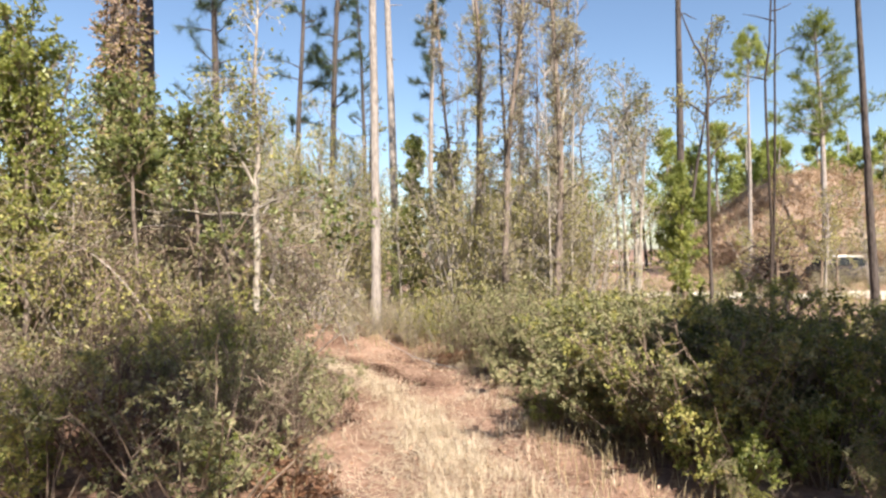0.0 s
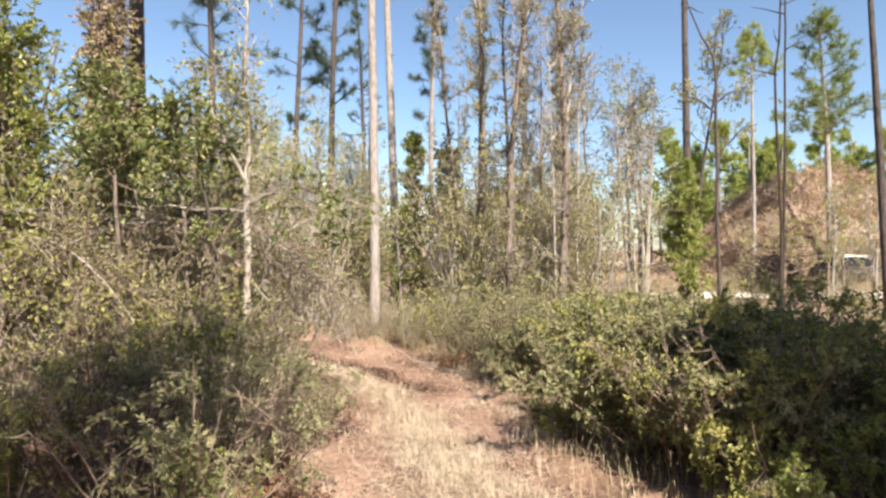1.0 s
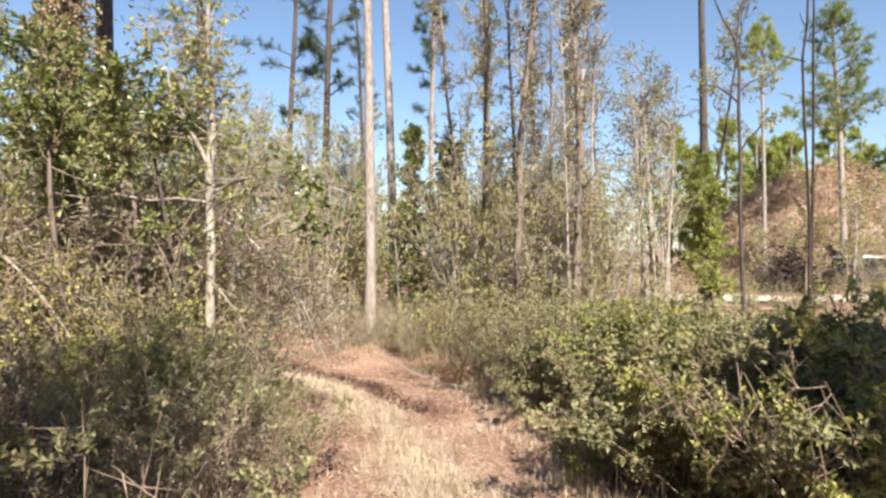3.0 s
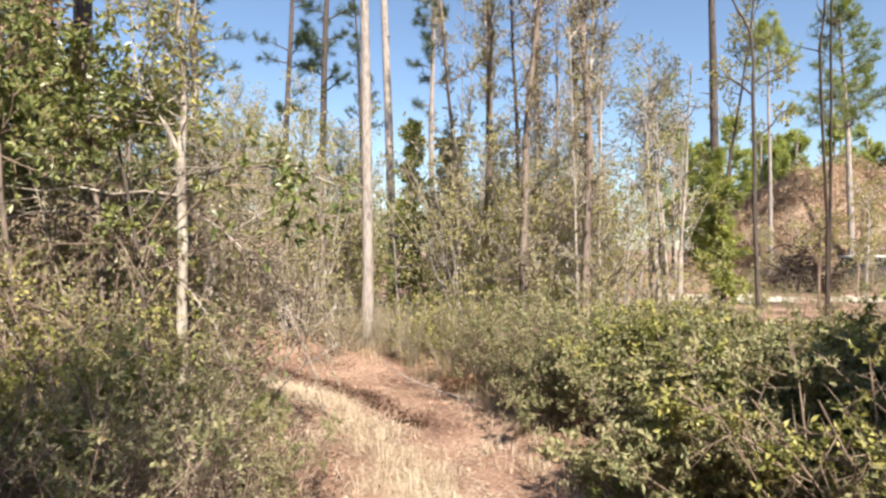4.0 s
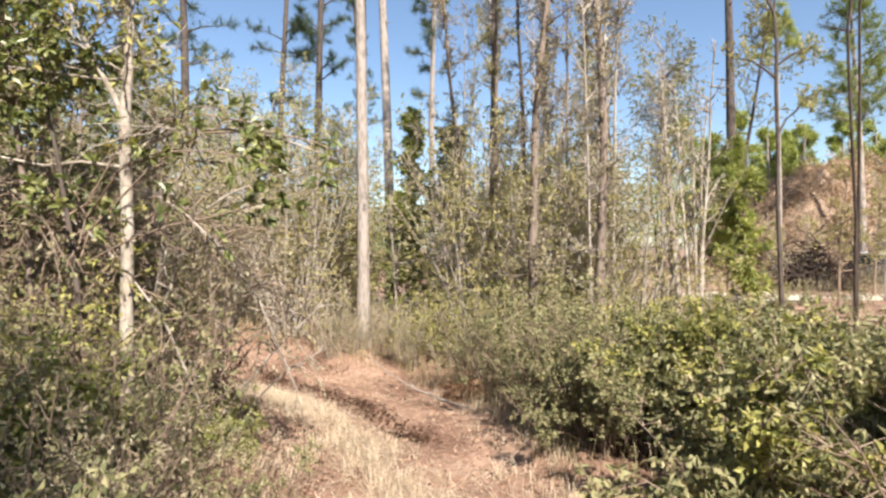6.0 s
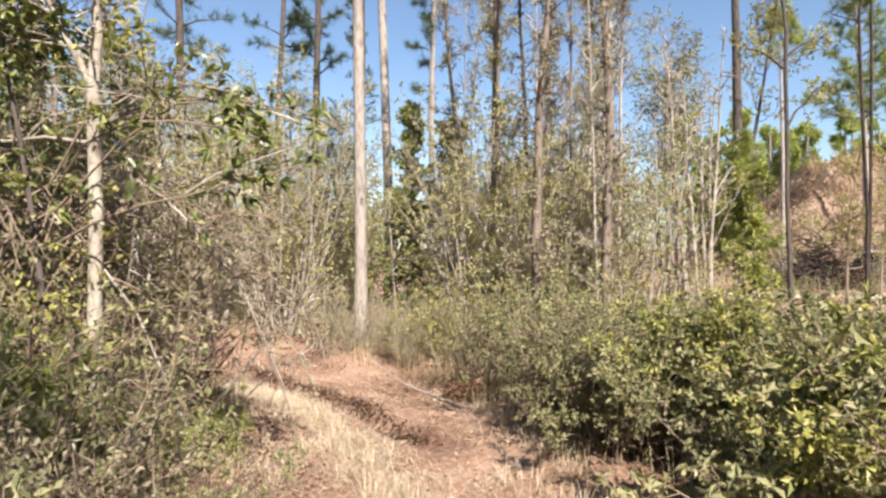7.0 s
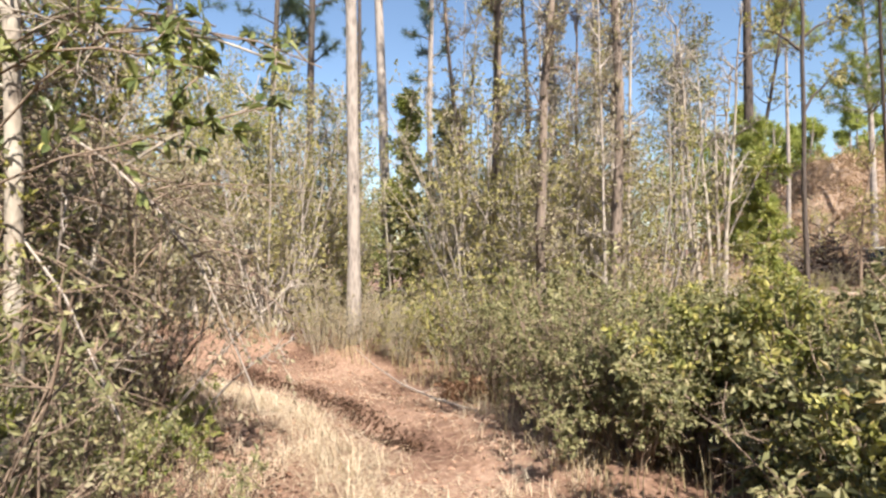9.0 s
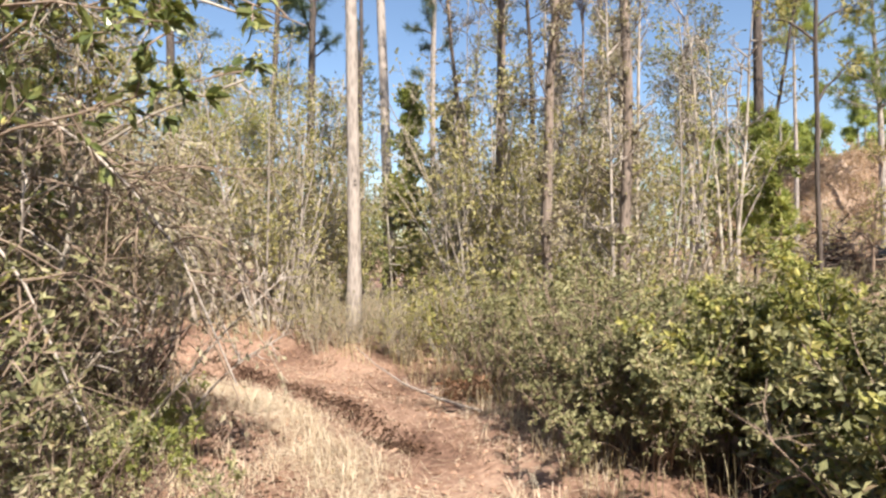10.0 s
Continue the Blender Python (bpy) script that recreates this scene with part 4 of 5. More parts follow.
thicket("shrubs by the start of the track", (-6.5, -2.4, -5.5, 1.8), 1.9, ["far_olive", "far_bare", "far_dull"], 0.5, 0.75)
thicket("shrubs by the start of the track", (2.6, 7.5, -6.0, 1.0), 1.9, ["far_olive", "far_bare", "far_dull"], 0.5, 0.75)
thicket("far thicket", (-12, -2.0, 17, 24), 2.6, ["far_yellow", "far_bare", "far_olive", "far_bare"], 0.8, 1.3)
thicket("far thicket", (-2.0, 4.0, 17.5, 26), 2.8, ["far_bare", "far_dull", "far_yellow", "far_bare"], 0.7, 1.1)
thicket("shrubs at the bend", (-2.6, 0.6, 13.4, 16.0), 0.85, ["far_bare", "far_bare", "far_yellow", "far_bare"], 0.38, 0.7, -0.1)
thicket("far thicket", (0.2, 4.2, 12.8, 16), 1.2, ["far_yellow", "far_bare", "far_olive"], 0.6, 0.95)
thicket("far thicket", (4.5, 16, 13.2, 22.5), 1.7, ["far_bare", "far_dull", "far_bare", "far_yellow"], 0.3, 0.52)
thicket("far thicket", (-14, -7.5, 7, 15), 3.0, ["far_olive", "far_dull", "far_bare"], 1.3, 2.0)

for i, (x, y, s) in enumerate(((1.3, 8.5, 0.75), (1.1, 9.1, 0.85), (0.85, 10.0, 0.85), (0.6, 10.9, 0.85), (0.35, 11.8, 0.9), (2.3, 8.8, 0.9), (1.75, 9.7, 0.95))):
    kind = ("dull", "bare", "dull")[i % 3]
    name, label = LABELS[kind]
    put_shrub((kind, i % 3), name, label, x, y, s, "shrubs right of the track")
for i, (x, y, s) in enumerate(((-1.5, 6.4, 0.66), (-1.6, 5.95, 0.7), (-1.62, 6.9, 0.5), (-2.3, 5.6, 0.8), (-1.7, 5.45, 0.6))):
    kind, v = (("dull", 0), ("bare", 0), ("thorny", 1), ("bare", 1), ("thorny", 2))[i % 5]
    put_shrub((kind, v), *LABELS[kind], x, y, s, "shrubs left of the track")
for x, y, s in ((-2.55, 7.75, 0.85), (-2.4, 8.3, 0.6), (-3.0, 7.5, 0.95)):
    put_shrub(("bare", dice.randrange(3)), "bare_shrub", "tangled leafless shrub of grey-brown twigs", x, y, s, "shrubs left of the track")
KINDS["arching", 0] = shrub_kind(320, 1.35, 1.15, TWIG_BROWN, GREY_GREEN, stems=20, twigs=8, shoots=6, per=9, leaf=(0.062, 0.030), low=0.5)
KINDS["arching", 1] = shrub_kind(321, 1.3, 1.15, TWIG_BROWN, OLIVE, stems=20, twigs=8, shoots=6, per=9, leaf=(0.062, 0.030), low=0.5)
for i, (x, y, s) in enumerate(((2.75, 7.4, 1.0), (1.85, 8.45, 0.9), (3.0, 6.9, 1.0), (2.4, 8.3, 1.0), (1.4, 8.6, 0.7), (2.2, 5.95, 1.02), (2.2, 6.5, 0.95), (1.85, 6.35, 0.72))):
    put_shrub(("arching", 1 if i in (3, 6) else 0), "arching_shrub", "grey-green shrub arching over a dark hollow beside the track", x, y, s, "shrubs right of the track")
for i, (x, y, s) in enumerate(((2.25, 5.7, 1.08), (2.55, 6.25, 1.1), (2.7, 5.3, 1.08), (3.1, 5.9, 1.1))):
    kind = ("dull", "olive")[i % 2]
    put_shrub((kind, i % 3), *LABELS[kind], x, y, s, "shrubs right of the track")
for i, (x, y, s) in enumerate(((1.0, 8.65, 0.5), (0.95, 9.2, 0.55), (1.35, 6.75, 0.3))):
    kind = ("dull", "bare")[i % 2]
    put_shrub((kind, i % 3), *LABELS[kind], x, y, s, "shrubs right of the track")
KINDS["bay", 0] = shrub_kind(310, 1.25, 0.55, TWIG_BROWN, BRIGHT, stems=9, twigs=7, shoots=3, per=6, leaf=(0.085, 0.034), big=True)
KINDS["bay", 1] = shrub_kind(311, 1.15, 0.6, TWIG_BROWN, YELLOW, stems=9, twigs=7, shoots=3, per=6, leaf=(0.10, 0.036), big=True)
for i, (x, y, s) in enumerate(((2.4, 6.1, 0.9), (2.55, 6.6, 1.0), (2.85, 7.0, 1.0), (-3.2, 5.7, 0.8), (-2.55, 6.85, 0.95))):
    put_shrub(("bay", i % 2), "bay_shrub", "low bay shrub with long pointed green leaves", x, y, s, "bay shrubs")

# leaning dead stems in the thicket and a branch fallen beside the track
def dead_stem(x, y, direction, length, radius, seed, name="leaning_sapling", label="leaning grey dead sapling with bare side twigs", lift=0.0, up=0.0):
    rng = np.random.default_rng(seed)
    ob = place(name, (x, y, land_z(x, y)), label, "sapling", "dead saplings")
    P = paths(rng, np.array([[0, 0, lift - 0.03]]), np.array([direction]), length, 9, 0.07, up)
    b = Buf()
    tubes(b, P, np.linspace(radius, radius * 0.3, 9)[None], 7)
    part("stem", b.mesh("stem", TWIG_GREY, True), ob)
    q = side_shoots(rng, P, 12 if lift == 0 else 4, length * (0.22 if lift == 0 else 0.1), 0.8, 5, 0.28, 0.02, 0.2, 1.0)
    limb_parts(ob, TWIG_GREY, q, np.linspace(radius * 0.4, radius * 0.12, 5), name="twig")


for i, (x, y, dx, dy, dz, ln) in enumerate([(-2.75, 8.1, 0.35, -0.1, 1.0, 2.6), (-2.5, 8.7, 0.8, 0.1, 0.9, 1.9), (-3.1, 8.3, -0.4, 0, 1.0, 2.8), (-2.4, 9.3, 0.5, -0.3, 0.6, 1.5), (-3.3, 9.2, 0.7, 0.0, 0.8, 2.2), (-2.9, 10.0, 0.2, 0, 1, 2.6)] ):
    dead_stem(x, y, (dx, dy, dz), ln, 0.016 if x < 0 else 0.007, 400 + i)
def bent_sapling(bends, radius, side, label):
    """A leaning dead stem along given bends, with one bent side branch."""
    x, y = bends[0][:2]
    base = np.array([x, y, land_z(x, y)])
    ob = place("leaning_sapling", base, label, "sapling", "dead saplings")
    b = Buf()
    n = len(bends)
    P = np.array([bends]) - base
    tubes(b, P, np.linspace(radius, radius * 0.35, n)[None], 8)
    part("stem", b.mesh("stem", PALE_BARK, True), ob)
    if side:
        b = Buf()
        tubes(b, np.array([side]) - base, np.linspace(radius * 0.4, radius * 0.2, len(side))[None], 6)
        part("branch", b.mesh("branch", PALE_BARK, True), ob)
    rng = np.random.default_rng(int(abs(x * 1000)))
    limb_parts(ob, TWIG_GREY, side_shoots(rng, P, 14, 0.4, 0.8, 5, 0.25, 0.0, 0.3, 1.0), np.linspace(0.005, 0.002, 5), name="twig")


bent_sapling([(-2.75, 8.1, -0.25), (-2.69, 8.1, 0.83), (-2.45, 8.12, 1.55), (-2.37, 8.1, 2.0), (-2.26, 8.1, 2.16), (-1.9, 8.1, 2.38), (-1.3, 8.05, 2.58)], 0.02, [(-2.55, 8.1, 1.3), (-2.5, 8.05, 1.36), (-2.28, 8.0, 1.27), (-2.06, 8.0, 1.08)], "pale dead sapling bent over towards the track")
bent_sapling([(-3.0, 8.15, -0.25), (-2.54, 8.1, 0.53), (-2.3, 8.1, 0.82), (-2.08, 8.1, 1.06), (-1.88, 8.1, 1.27)], 0.018, [(-2.54, 8.1, 0.53), (-2.45, 8.05, 0.8), (-2.42, 8.0, 1.0)], "pale dead sapling leaning low over dry twigs")
for x, y, s in ((-1.95, 14.55, 0.42), (-1.45, 14.5, 0.36), (-2.3, 14.4, 0.4), (-1.1, 14.3, 0.45), (-0.7, 13.6, 0.45)):
    put_shrub(("far_bare", dice.randrange(3)), "bare_shrub", "dry leafless shrub of pale twigs", x, y, s, "shrubs at the bend")
dead_stem(0.25, 10.2, (-0.42, 0.9, 0.03), 3.4, 0.016, 420, "fallen_branch", "long thin grey branch fallen beside the track", 0.06)
for x, y, size in ((-2.35, 9.35, 0.45), (-2.35, 8.6, 0.5), (-2.7, 7.9, 0.5), (-1.75, 4.9, 0.5), (-2.2, 5.0, 0.5), (-3.4, 5.0, 0.7), (2.2, 4.6, 0.6), (3.3, 4.9, 0.7), (-2.9, 6.4, 0.75), (1.25, 6.5, 0.45)):
    put_shrub(("bright", dice.randrange(3)), "leafy_shrub", "low bright green leafy plant at the thicket edge", x, y, size, "low plants")

def vine_tangle(x0, y0, seed, wide=3.6, high=2.75, leafy=1, mat=None, leafmat=None):
    """A curtain of dead vines hung over an arched stem."""
    rng = np.random.default_rng(seed)
    z0 = land_z(x0, y0)
    ob = place("dead_vine_tangle", (x0, y0, z0), "curtain of dead grey-brown vines hanging over an arched stem", "vines")
    t = np.linspace(0, 1, 12)
    arch = np.stack([wide * (t - 0.55), 0.25 * np.sin(5 * t), high * np.sin(math.pi * np.clip(t * 0.82 + 0.16, 0, 1)) ** 0.4 - 0.2], -1)[None]
    b = Buf()
    tubes(b, arch, np.linspace(0.022, 0.005, 12)[None], 6)
    part("arched_stem", b.mesh("arched_stem", TWIG_GREY, True), ob)
    q = side_shoots(rng, arch, 96, 1.9, 1.0, 8, 0.16, -0.16, 0.05, 0.95)
    q[..., 2] = np.maximum(q[..., 2], 0.0)
    s = side_shoots(rng, q, 12, 0.45, 0.9, 3, 0.2, -0.05, 0.1, 1.0)
    b = Buf()
    tubes(b, q, np.broadcast_to(np.linspace(0.007, 0.003, 8), q.shape[:2]), 4)
    tubes(b, s, np.broadcast_to(np.array([0.003, 0.0025, 0.0015]), s.shape[:2]), 3)
    tagged(part("hanging_vines", b.mesh("hanging_vines", mat or TWIG_BROWN, True), ob), kind="stuff")
    g = Buf()
    P, D, _ = sample(rng, s, leafy, 0.3, 1.0)
    leaves(g, rng, P, D, 0.055, 0.032, droop=0.3)
    part("foliage", g.mesh("foliage", leafmat or RUST), ob)


vine_tangle(-2.95, 8.2, 430)
vine_tangle(-4.7, 7.2, 431, 3.2, 2.4, 3, TWIG_BROWN, OLIVE)
vine_tangle(-3.3, 7.5, 434, 3.4, 2.55, 2, TWIG_BROWN, GREY_GREEN)
vine_tangle(-3.4, 9.0, 432, 4.0, 2.9, 4, TWIG_TAN)
vine_tangle(-5.6, 9.2, 433, 3.6, 3.2, 4, TWIG_TAN)

# ---- grass and litter ----
def scatter(rng, n, area):
    x0, x1, y0, y1 = area
    x, y = rng.uniform(x0, x1, n), rng.uniform(y0, y1, n)
    return x, y


def ground_points(x, y, lift=0.0):
    return np.stack([x, y, land(x, y) + lift], 1)


def track_grass():
    rng = np.random.default_rng(300)
    g = Buf()
    x, y = scatter(rng, 7600, (-4, 3, -4, 14.5))
    d, w, side = line_distance(x, y, CENTRE)
    off, _, _ = line_distance(x, y, STRIP)
    p = np.exp(-(off / (0.31 + 0.26 * np.clip((8 - y) / 3, 0, 1))) ** 2) + 0.22 * (np.abs(d - w) < 0.35) + 0.03
    patch = 0.5 + 0.5 * np.sin(2.6 * x + 2 * np.sin(1.3 * y)) * np.sin(2.3 * y + 1.7 * np.sin(1.9 * x))
    far = np.clip((13.5 - y) / 3, 0, 1)
    keep = rng.random(len(x)) < p * (0.2 + patch) * (d < w + 0.5) * (0.25 + 0.75 * far)
    x, y = x[keep], y[keep]
    n = rng.integers(6, 22, len(x))
    cx, cy = np.repeat(x, n), np.repeat(y, n)
    s = rng.normal(0, 0.05, (len(cx), 2))
    P = ground_points(cx + s[:, 0], cy + s[:, 1], -0.01)
    blades(g, rng, P, 0.22, 0.005, 1.15)
    x, y = scatter(rng, 190000, (-4, 3, -4, 14))
    d, w, side = line_distance(x, y, CENTRE)
    off, _, _ = line_distance(x, y, STRIP)
    r, _, _ = line_distance(x, y, RUT)
    keep = rng.random(len(x)) < (np.exp(-(off / (0.33 + 0.28 * np.clip((8 - y) / 3, 0, 1))) ** 2) + 0.07) * (d < w + 0.2) * (1 - 0.9 * (r < 0.22) * (y > 9.0))
    x, y = x[keep], y[keep]
    a = rng.uniform(0, 2 * math.pi, len(x))
    P = ground_points(x, y, 0.012)
    D = np.stack([np.cos(a), np.sin(a), rng.uniform(-0.05, 0.35, len(x))], 1)
    s = np.stack([-np.sin(a), np.cos(a), np.zeros(len(x))], 1) * 0.0035
    V = np.stack([P - s, P + s, P + D * rng.uniform(0.06, 0.24, (len(x), 1))], 1)
    g.add(V, np.arange(len(x) * 3).reshape(-1, 1, 3))
    ob = new("track_grass", g.mesh("track_grass", STRAW))
    tagged(ob, "bleached straw-coloured grass along the middle of the track", "grass", kind="stuff")


def dark_litter():
    """Dark leaf litter in the rut, its shade put into the colour, and in patches along the edges."""
    rng = np.random.default_rng(303)
    b = Buf()
    x, y = scatter(rng, 190000, (-4.8, 3, 5.5, 14.6))
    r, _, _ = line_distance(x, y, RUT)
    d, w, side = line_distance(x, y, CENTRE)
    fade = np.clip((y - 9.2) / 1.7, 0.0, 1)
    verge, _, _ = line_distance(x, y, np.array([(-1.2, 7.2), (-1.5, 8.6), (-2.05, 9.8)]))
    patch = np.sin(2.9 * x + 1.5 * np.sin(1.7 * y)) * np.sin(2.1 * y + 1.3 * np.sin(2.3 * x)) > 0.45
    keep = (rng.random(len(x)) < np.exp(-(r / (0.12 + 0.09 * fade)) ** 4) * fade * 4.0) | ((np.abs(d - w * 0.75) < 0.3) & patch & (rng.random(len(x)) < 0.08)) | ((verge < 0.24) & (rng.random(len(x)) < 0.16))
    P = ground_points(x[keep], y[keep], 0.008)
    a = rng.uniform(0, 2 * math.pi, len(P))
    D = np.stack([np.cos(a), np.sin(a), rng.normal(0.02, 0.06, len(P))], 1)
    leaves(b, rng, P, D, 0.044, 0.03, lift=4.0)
    tagged(new("dark_litter", b.mesh("dark_litter", DARK_LITTER)), "dark damp leaf litter lying in the rut, with the rut's shade in its colour", "litter", kind="stuff")


def needle_litter():
    rng = np.random.default_rng(301)
    b = Buf()
    x, y = scatter(rng, 85000, (-5, 5, -4, 16))
    d, w, _ = line_distance(x, y, CENTRE)
    r, _, _ = line_distance(x, y, RUT)
    k = (d < w + 0.9) & ((r > 0.2) | (y < 9.0))
    x, y = x[k], y[k]
    n = len(x)
    P = ground_points(x, y, 0.006)
    a = rng.uniform(0, 2 * math.pi, n)
    D = np.stack([np.cos(a), np.sin(a), rng.normal(0.05, 0.15, n)], 1)
    s = np.stack([-np.sin(a), np.cos(a), np.zeros(n)], 1) * 0.003
    L = rng.uniform(0.05, 0.16, n)[:, None]
    V = np.stack([P - s, P + s, P + D * L], 1)
    b.add(V, np.arange(n * 3).reshape(-1, 1, 3))
    q = rng.random(n) < 0.12
    leaves(b, rng, P[q] + np.array([0, 0, 0.01]), D[q], 0.06, 0.03)
    ob = new("pine_litter", b.mesh("pine_litter", NEEDLE_LITTER))
    tagged(ob, "fallen brown pine needles and dead leaves on the track", "litter", kind="stuff")


def edge_grass():
    rng = np.random.default_rng(302)
    g = Buf()
    x, y = scatter(rng, 15000, (-7, 4.5, 12.5, 22))
    d, w, _ = line_distance(x, y, CENTRE)
    clump = np.sin(2.1 * x + np.sin(1.3 * y)) * np.sin(1.9 * y + np.sin(1.7 * x))
    k = (d > w * 0.9) & (rng.random(len(x)) < 0.35 + 0.6 * (clump > 0.1))
    blades(g, rng, ground_points(x[k], y[k], -0.02), 0.55, 0.008, 0.6)
    x, y = scatter(rng, 9000, (4, 30, 14, 36))
    blades(g, rng, ground_points(x, y, -0.02), np.where(y < 27.6, 0.22, 0.75), 0.014, 0.35)
    x, y = scatter(rng, 9000, (-6, 4, 4, 12.5))
    d, w, _ = line_distance(x, y, CENTRE)
    k = (d > w * 0.95) & (d < w + 1.2)
    blades(g, rng, ground_points(x[k], y[k], -0.02), 0.35, 0.007, 0.5)
    ob = new("tall_grass", g.mesh("tall_grass", SEDGE))
    tagged(ob, "tall dry winter grass between the shrubs", "grass", kind="stuff")


def dead_ferns():
    rng = np.random.default_rng(305)
    g = Buf()
    for x, y, r in ((-1.25, 4.9, 0.35), (-1.7, 5.6, 0.3), (0.2, 11.4, 0.35)):
        n = 420
        a, q = rng.uniform(0, 6.28, n), r * np.sqrt(rng.random(n))
        px, py = x + q * np.cos(a), y + q * np.sin(a)
        P = ground_points(px, py, 0.0) + np.array([0, 0, 1.0]) * rng.uniform(0, 0.22, (n, 1))
        leaves(g, rng, P, rng.normal(0, 1, P.shape) * np.array([1, 1, 0.4]), 0.10, 0.035)
    tagged(new("dead_ferns", g.mesh("dead_ferns", FERN)), "rusty dead ferns along the edge of the track", "fern", kind="stuff")


track_grass()
dead_ferns()
dark_litter()
needle_litter()
edge_grass()


# ---- far side of the clearing ----
MOUND = (27.9, 42.8, 7.7)


def mound_point(u, s):
    """A point of the heap: u the bearing, s from 0 at the peak to 1 at the foot."""
    c = np.cos(u)
    rx = np.where(c < 0, 11.5, 10.5)
    gully = 0.05 * np.sin(5 * u + 1) + 0.035 * np.sin(11 * u + 3 * s) + 0.022 * np.sin(23 * u - 5 * s) + 0.012 * np.sin(41 * u + 17 * s)
    z = MOUND[2] * (1 - s ** np.where(c < 0, 2.0, 1.6)) * (1 + gully * np.minimum(1, s * 2.5)) + 0.12 * np.sin(9 * s * 3 + 7 * u)
    wide = 1 + 0.05 * np.sin(3 * u + 1) + 0.02 * np.sin(13 * u)
    return np.stack([MOUND[0] + rx * wide * s * c, MOUND[1] + 6.4 * wide * s * np.sin(u), z - 0.3 * s - 0.05], -1)


def clay_mound():
    n, m = 120, 46
    b = Buf()
    u, s = np.meshgrid(np.linspace(0, 2 * math.pi, n, endpoint=False), np.linspace(0.001, 1, m), indexing="ij")
    i, j = np.meshgrid(np.arange(n), np.arange(m - 1), indexing="ij")
    p, c = i * m + j, ((i + 1) % n) * m + j
    b.add(mound_point(u, s) - np.array([MOUND[0], MOUND[1], 0]), np.stack([np.stack([p, p + 1, c + 1], -1), np.stack([p, c + 1, c], -1)], -2))
    ob = new("earth_mound", b.mesh("earth_mound", CLAY, True))
    ob.location = (MOUND[0], MOUND[1], 0)
    tagged(ob, "large heap of reddish-brown earth in the clearing", "mound")


clay_mound()


def mound_brush():
    rng = np.random.default_rng(322)
    n = 60000
    u, s = rng.uniform(math.pi * 0.9, 2.1 * math.pi, n), np.sqrt(rng.random(n))
    clump = np.sin(4 * u + 2 * np.sin(9 * s)) * np.sin(14 * s + 3 * u)
    k = rng.random(n) < 0.35 + 0.5 * (clump > 0.0) + 0.5 * (s > 0.85)
    P = mound_point(u[k], s[k]) + np.array([0, 0, 1.0]) * rng.uniform(0, 1, (k.sum(), 1)) ** 2 * (0.3 + 0.9 * (clump[k] > 0.3))[:, None]
    g = Buf()
    leaves(g, rng, P, rng.normal(0, 1, P.shape) + np.array([0, 0, 0.8]), 0.22, 0.085)
    tagged(new("mound_brush", g.mesh("mound_brush", RUSSET)), "dry brown weeds and brush on the heap of earth", "weeds", kind="stuff")


mound_brush()
for x, y, s in ((21.2, 31.0, 0.55), (22.4, 31.8, 0.6), (23.8, 31.4, 0.55), (25.2, 32.0, 0.6), (20.0, 30.4, 0.5), (26.6, 32.6, 0.55), (19.0, 31.5, 0.6), (23.0, 30.4, 0.5)):
    put_shrub(("far_bare", dice.randrange(3)), "bare_shrub", "dry leafless shrub of pale twigs", x, y, s, "shrubs before the mound")
for i, (x, y, k) in enumerate([(27.0, 35.8, "far_bare"), (29.5, 35.8, "far_yellow"), (31.5, 36.2, "far_yellow"), (33.0, 37.0, "far_bare"), (21.0, 37.0, "far_bare"), (19.6, 35.5, "far_yellow"), (35, 38, "far_yellow"), (28.0, 33.0, "far_yellow")]):
    name, label = LABELS[k]
    put_shrub((k, i % 3), name, label, x, y, 1.9, "shrubs before the mound")


def brush_pile():
    rng = np.random.default_rng(321)
    ob = place("brush_pile", (16.9, 29.6, land_z(16.9, 29.6)), "dark heap of cut branches at the foot of the mound", "brush pile")
    b = Buf()
    n = 520
    a, q = rng.uniform(0, 6.28, n), np.sqrt(rng.random(n))
    S = np.stack([1.3 * q * np.cos(a), 0.9 * q * np.sin(a), (1 - q) * 3.2 * rng.random(n)], 1)
    D = rng.normal(0, 1, (n, 3)) * np.array([1, 1, 0.3]) + np.array([0, 0, 0.15])
    P = paths(rng, S, D, rng.uniform(0.6, 1.6, n), 5, 0.2, 0)
    P[..., 2] = np.clip(P[..., 2], 0.02, 3.0)
    tubes(b, P, rng.uniform(0.008, 0.04, (n, 1)) * np.linspace(1, 0.4, 5)[None], 5)
    part("branchwork", b.mesh("branchwork", DARK_BARK, True), ob)
    g = Buf()
    Q, Dl, _ = sample(rng, P, 12, 0, 1)
    leaves(g, rng, Q, Dl, 0.12, 0.06)
    part("dead_leaves", g.mesh("dead_leaves", DARK_LITTER), ob)


brush_pile()


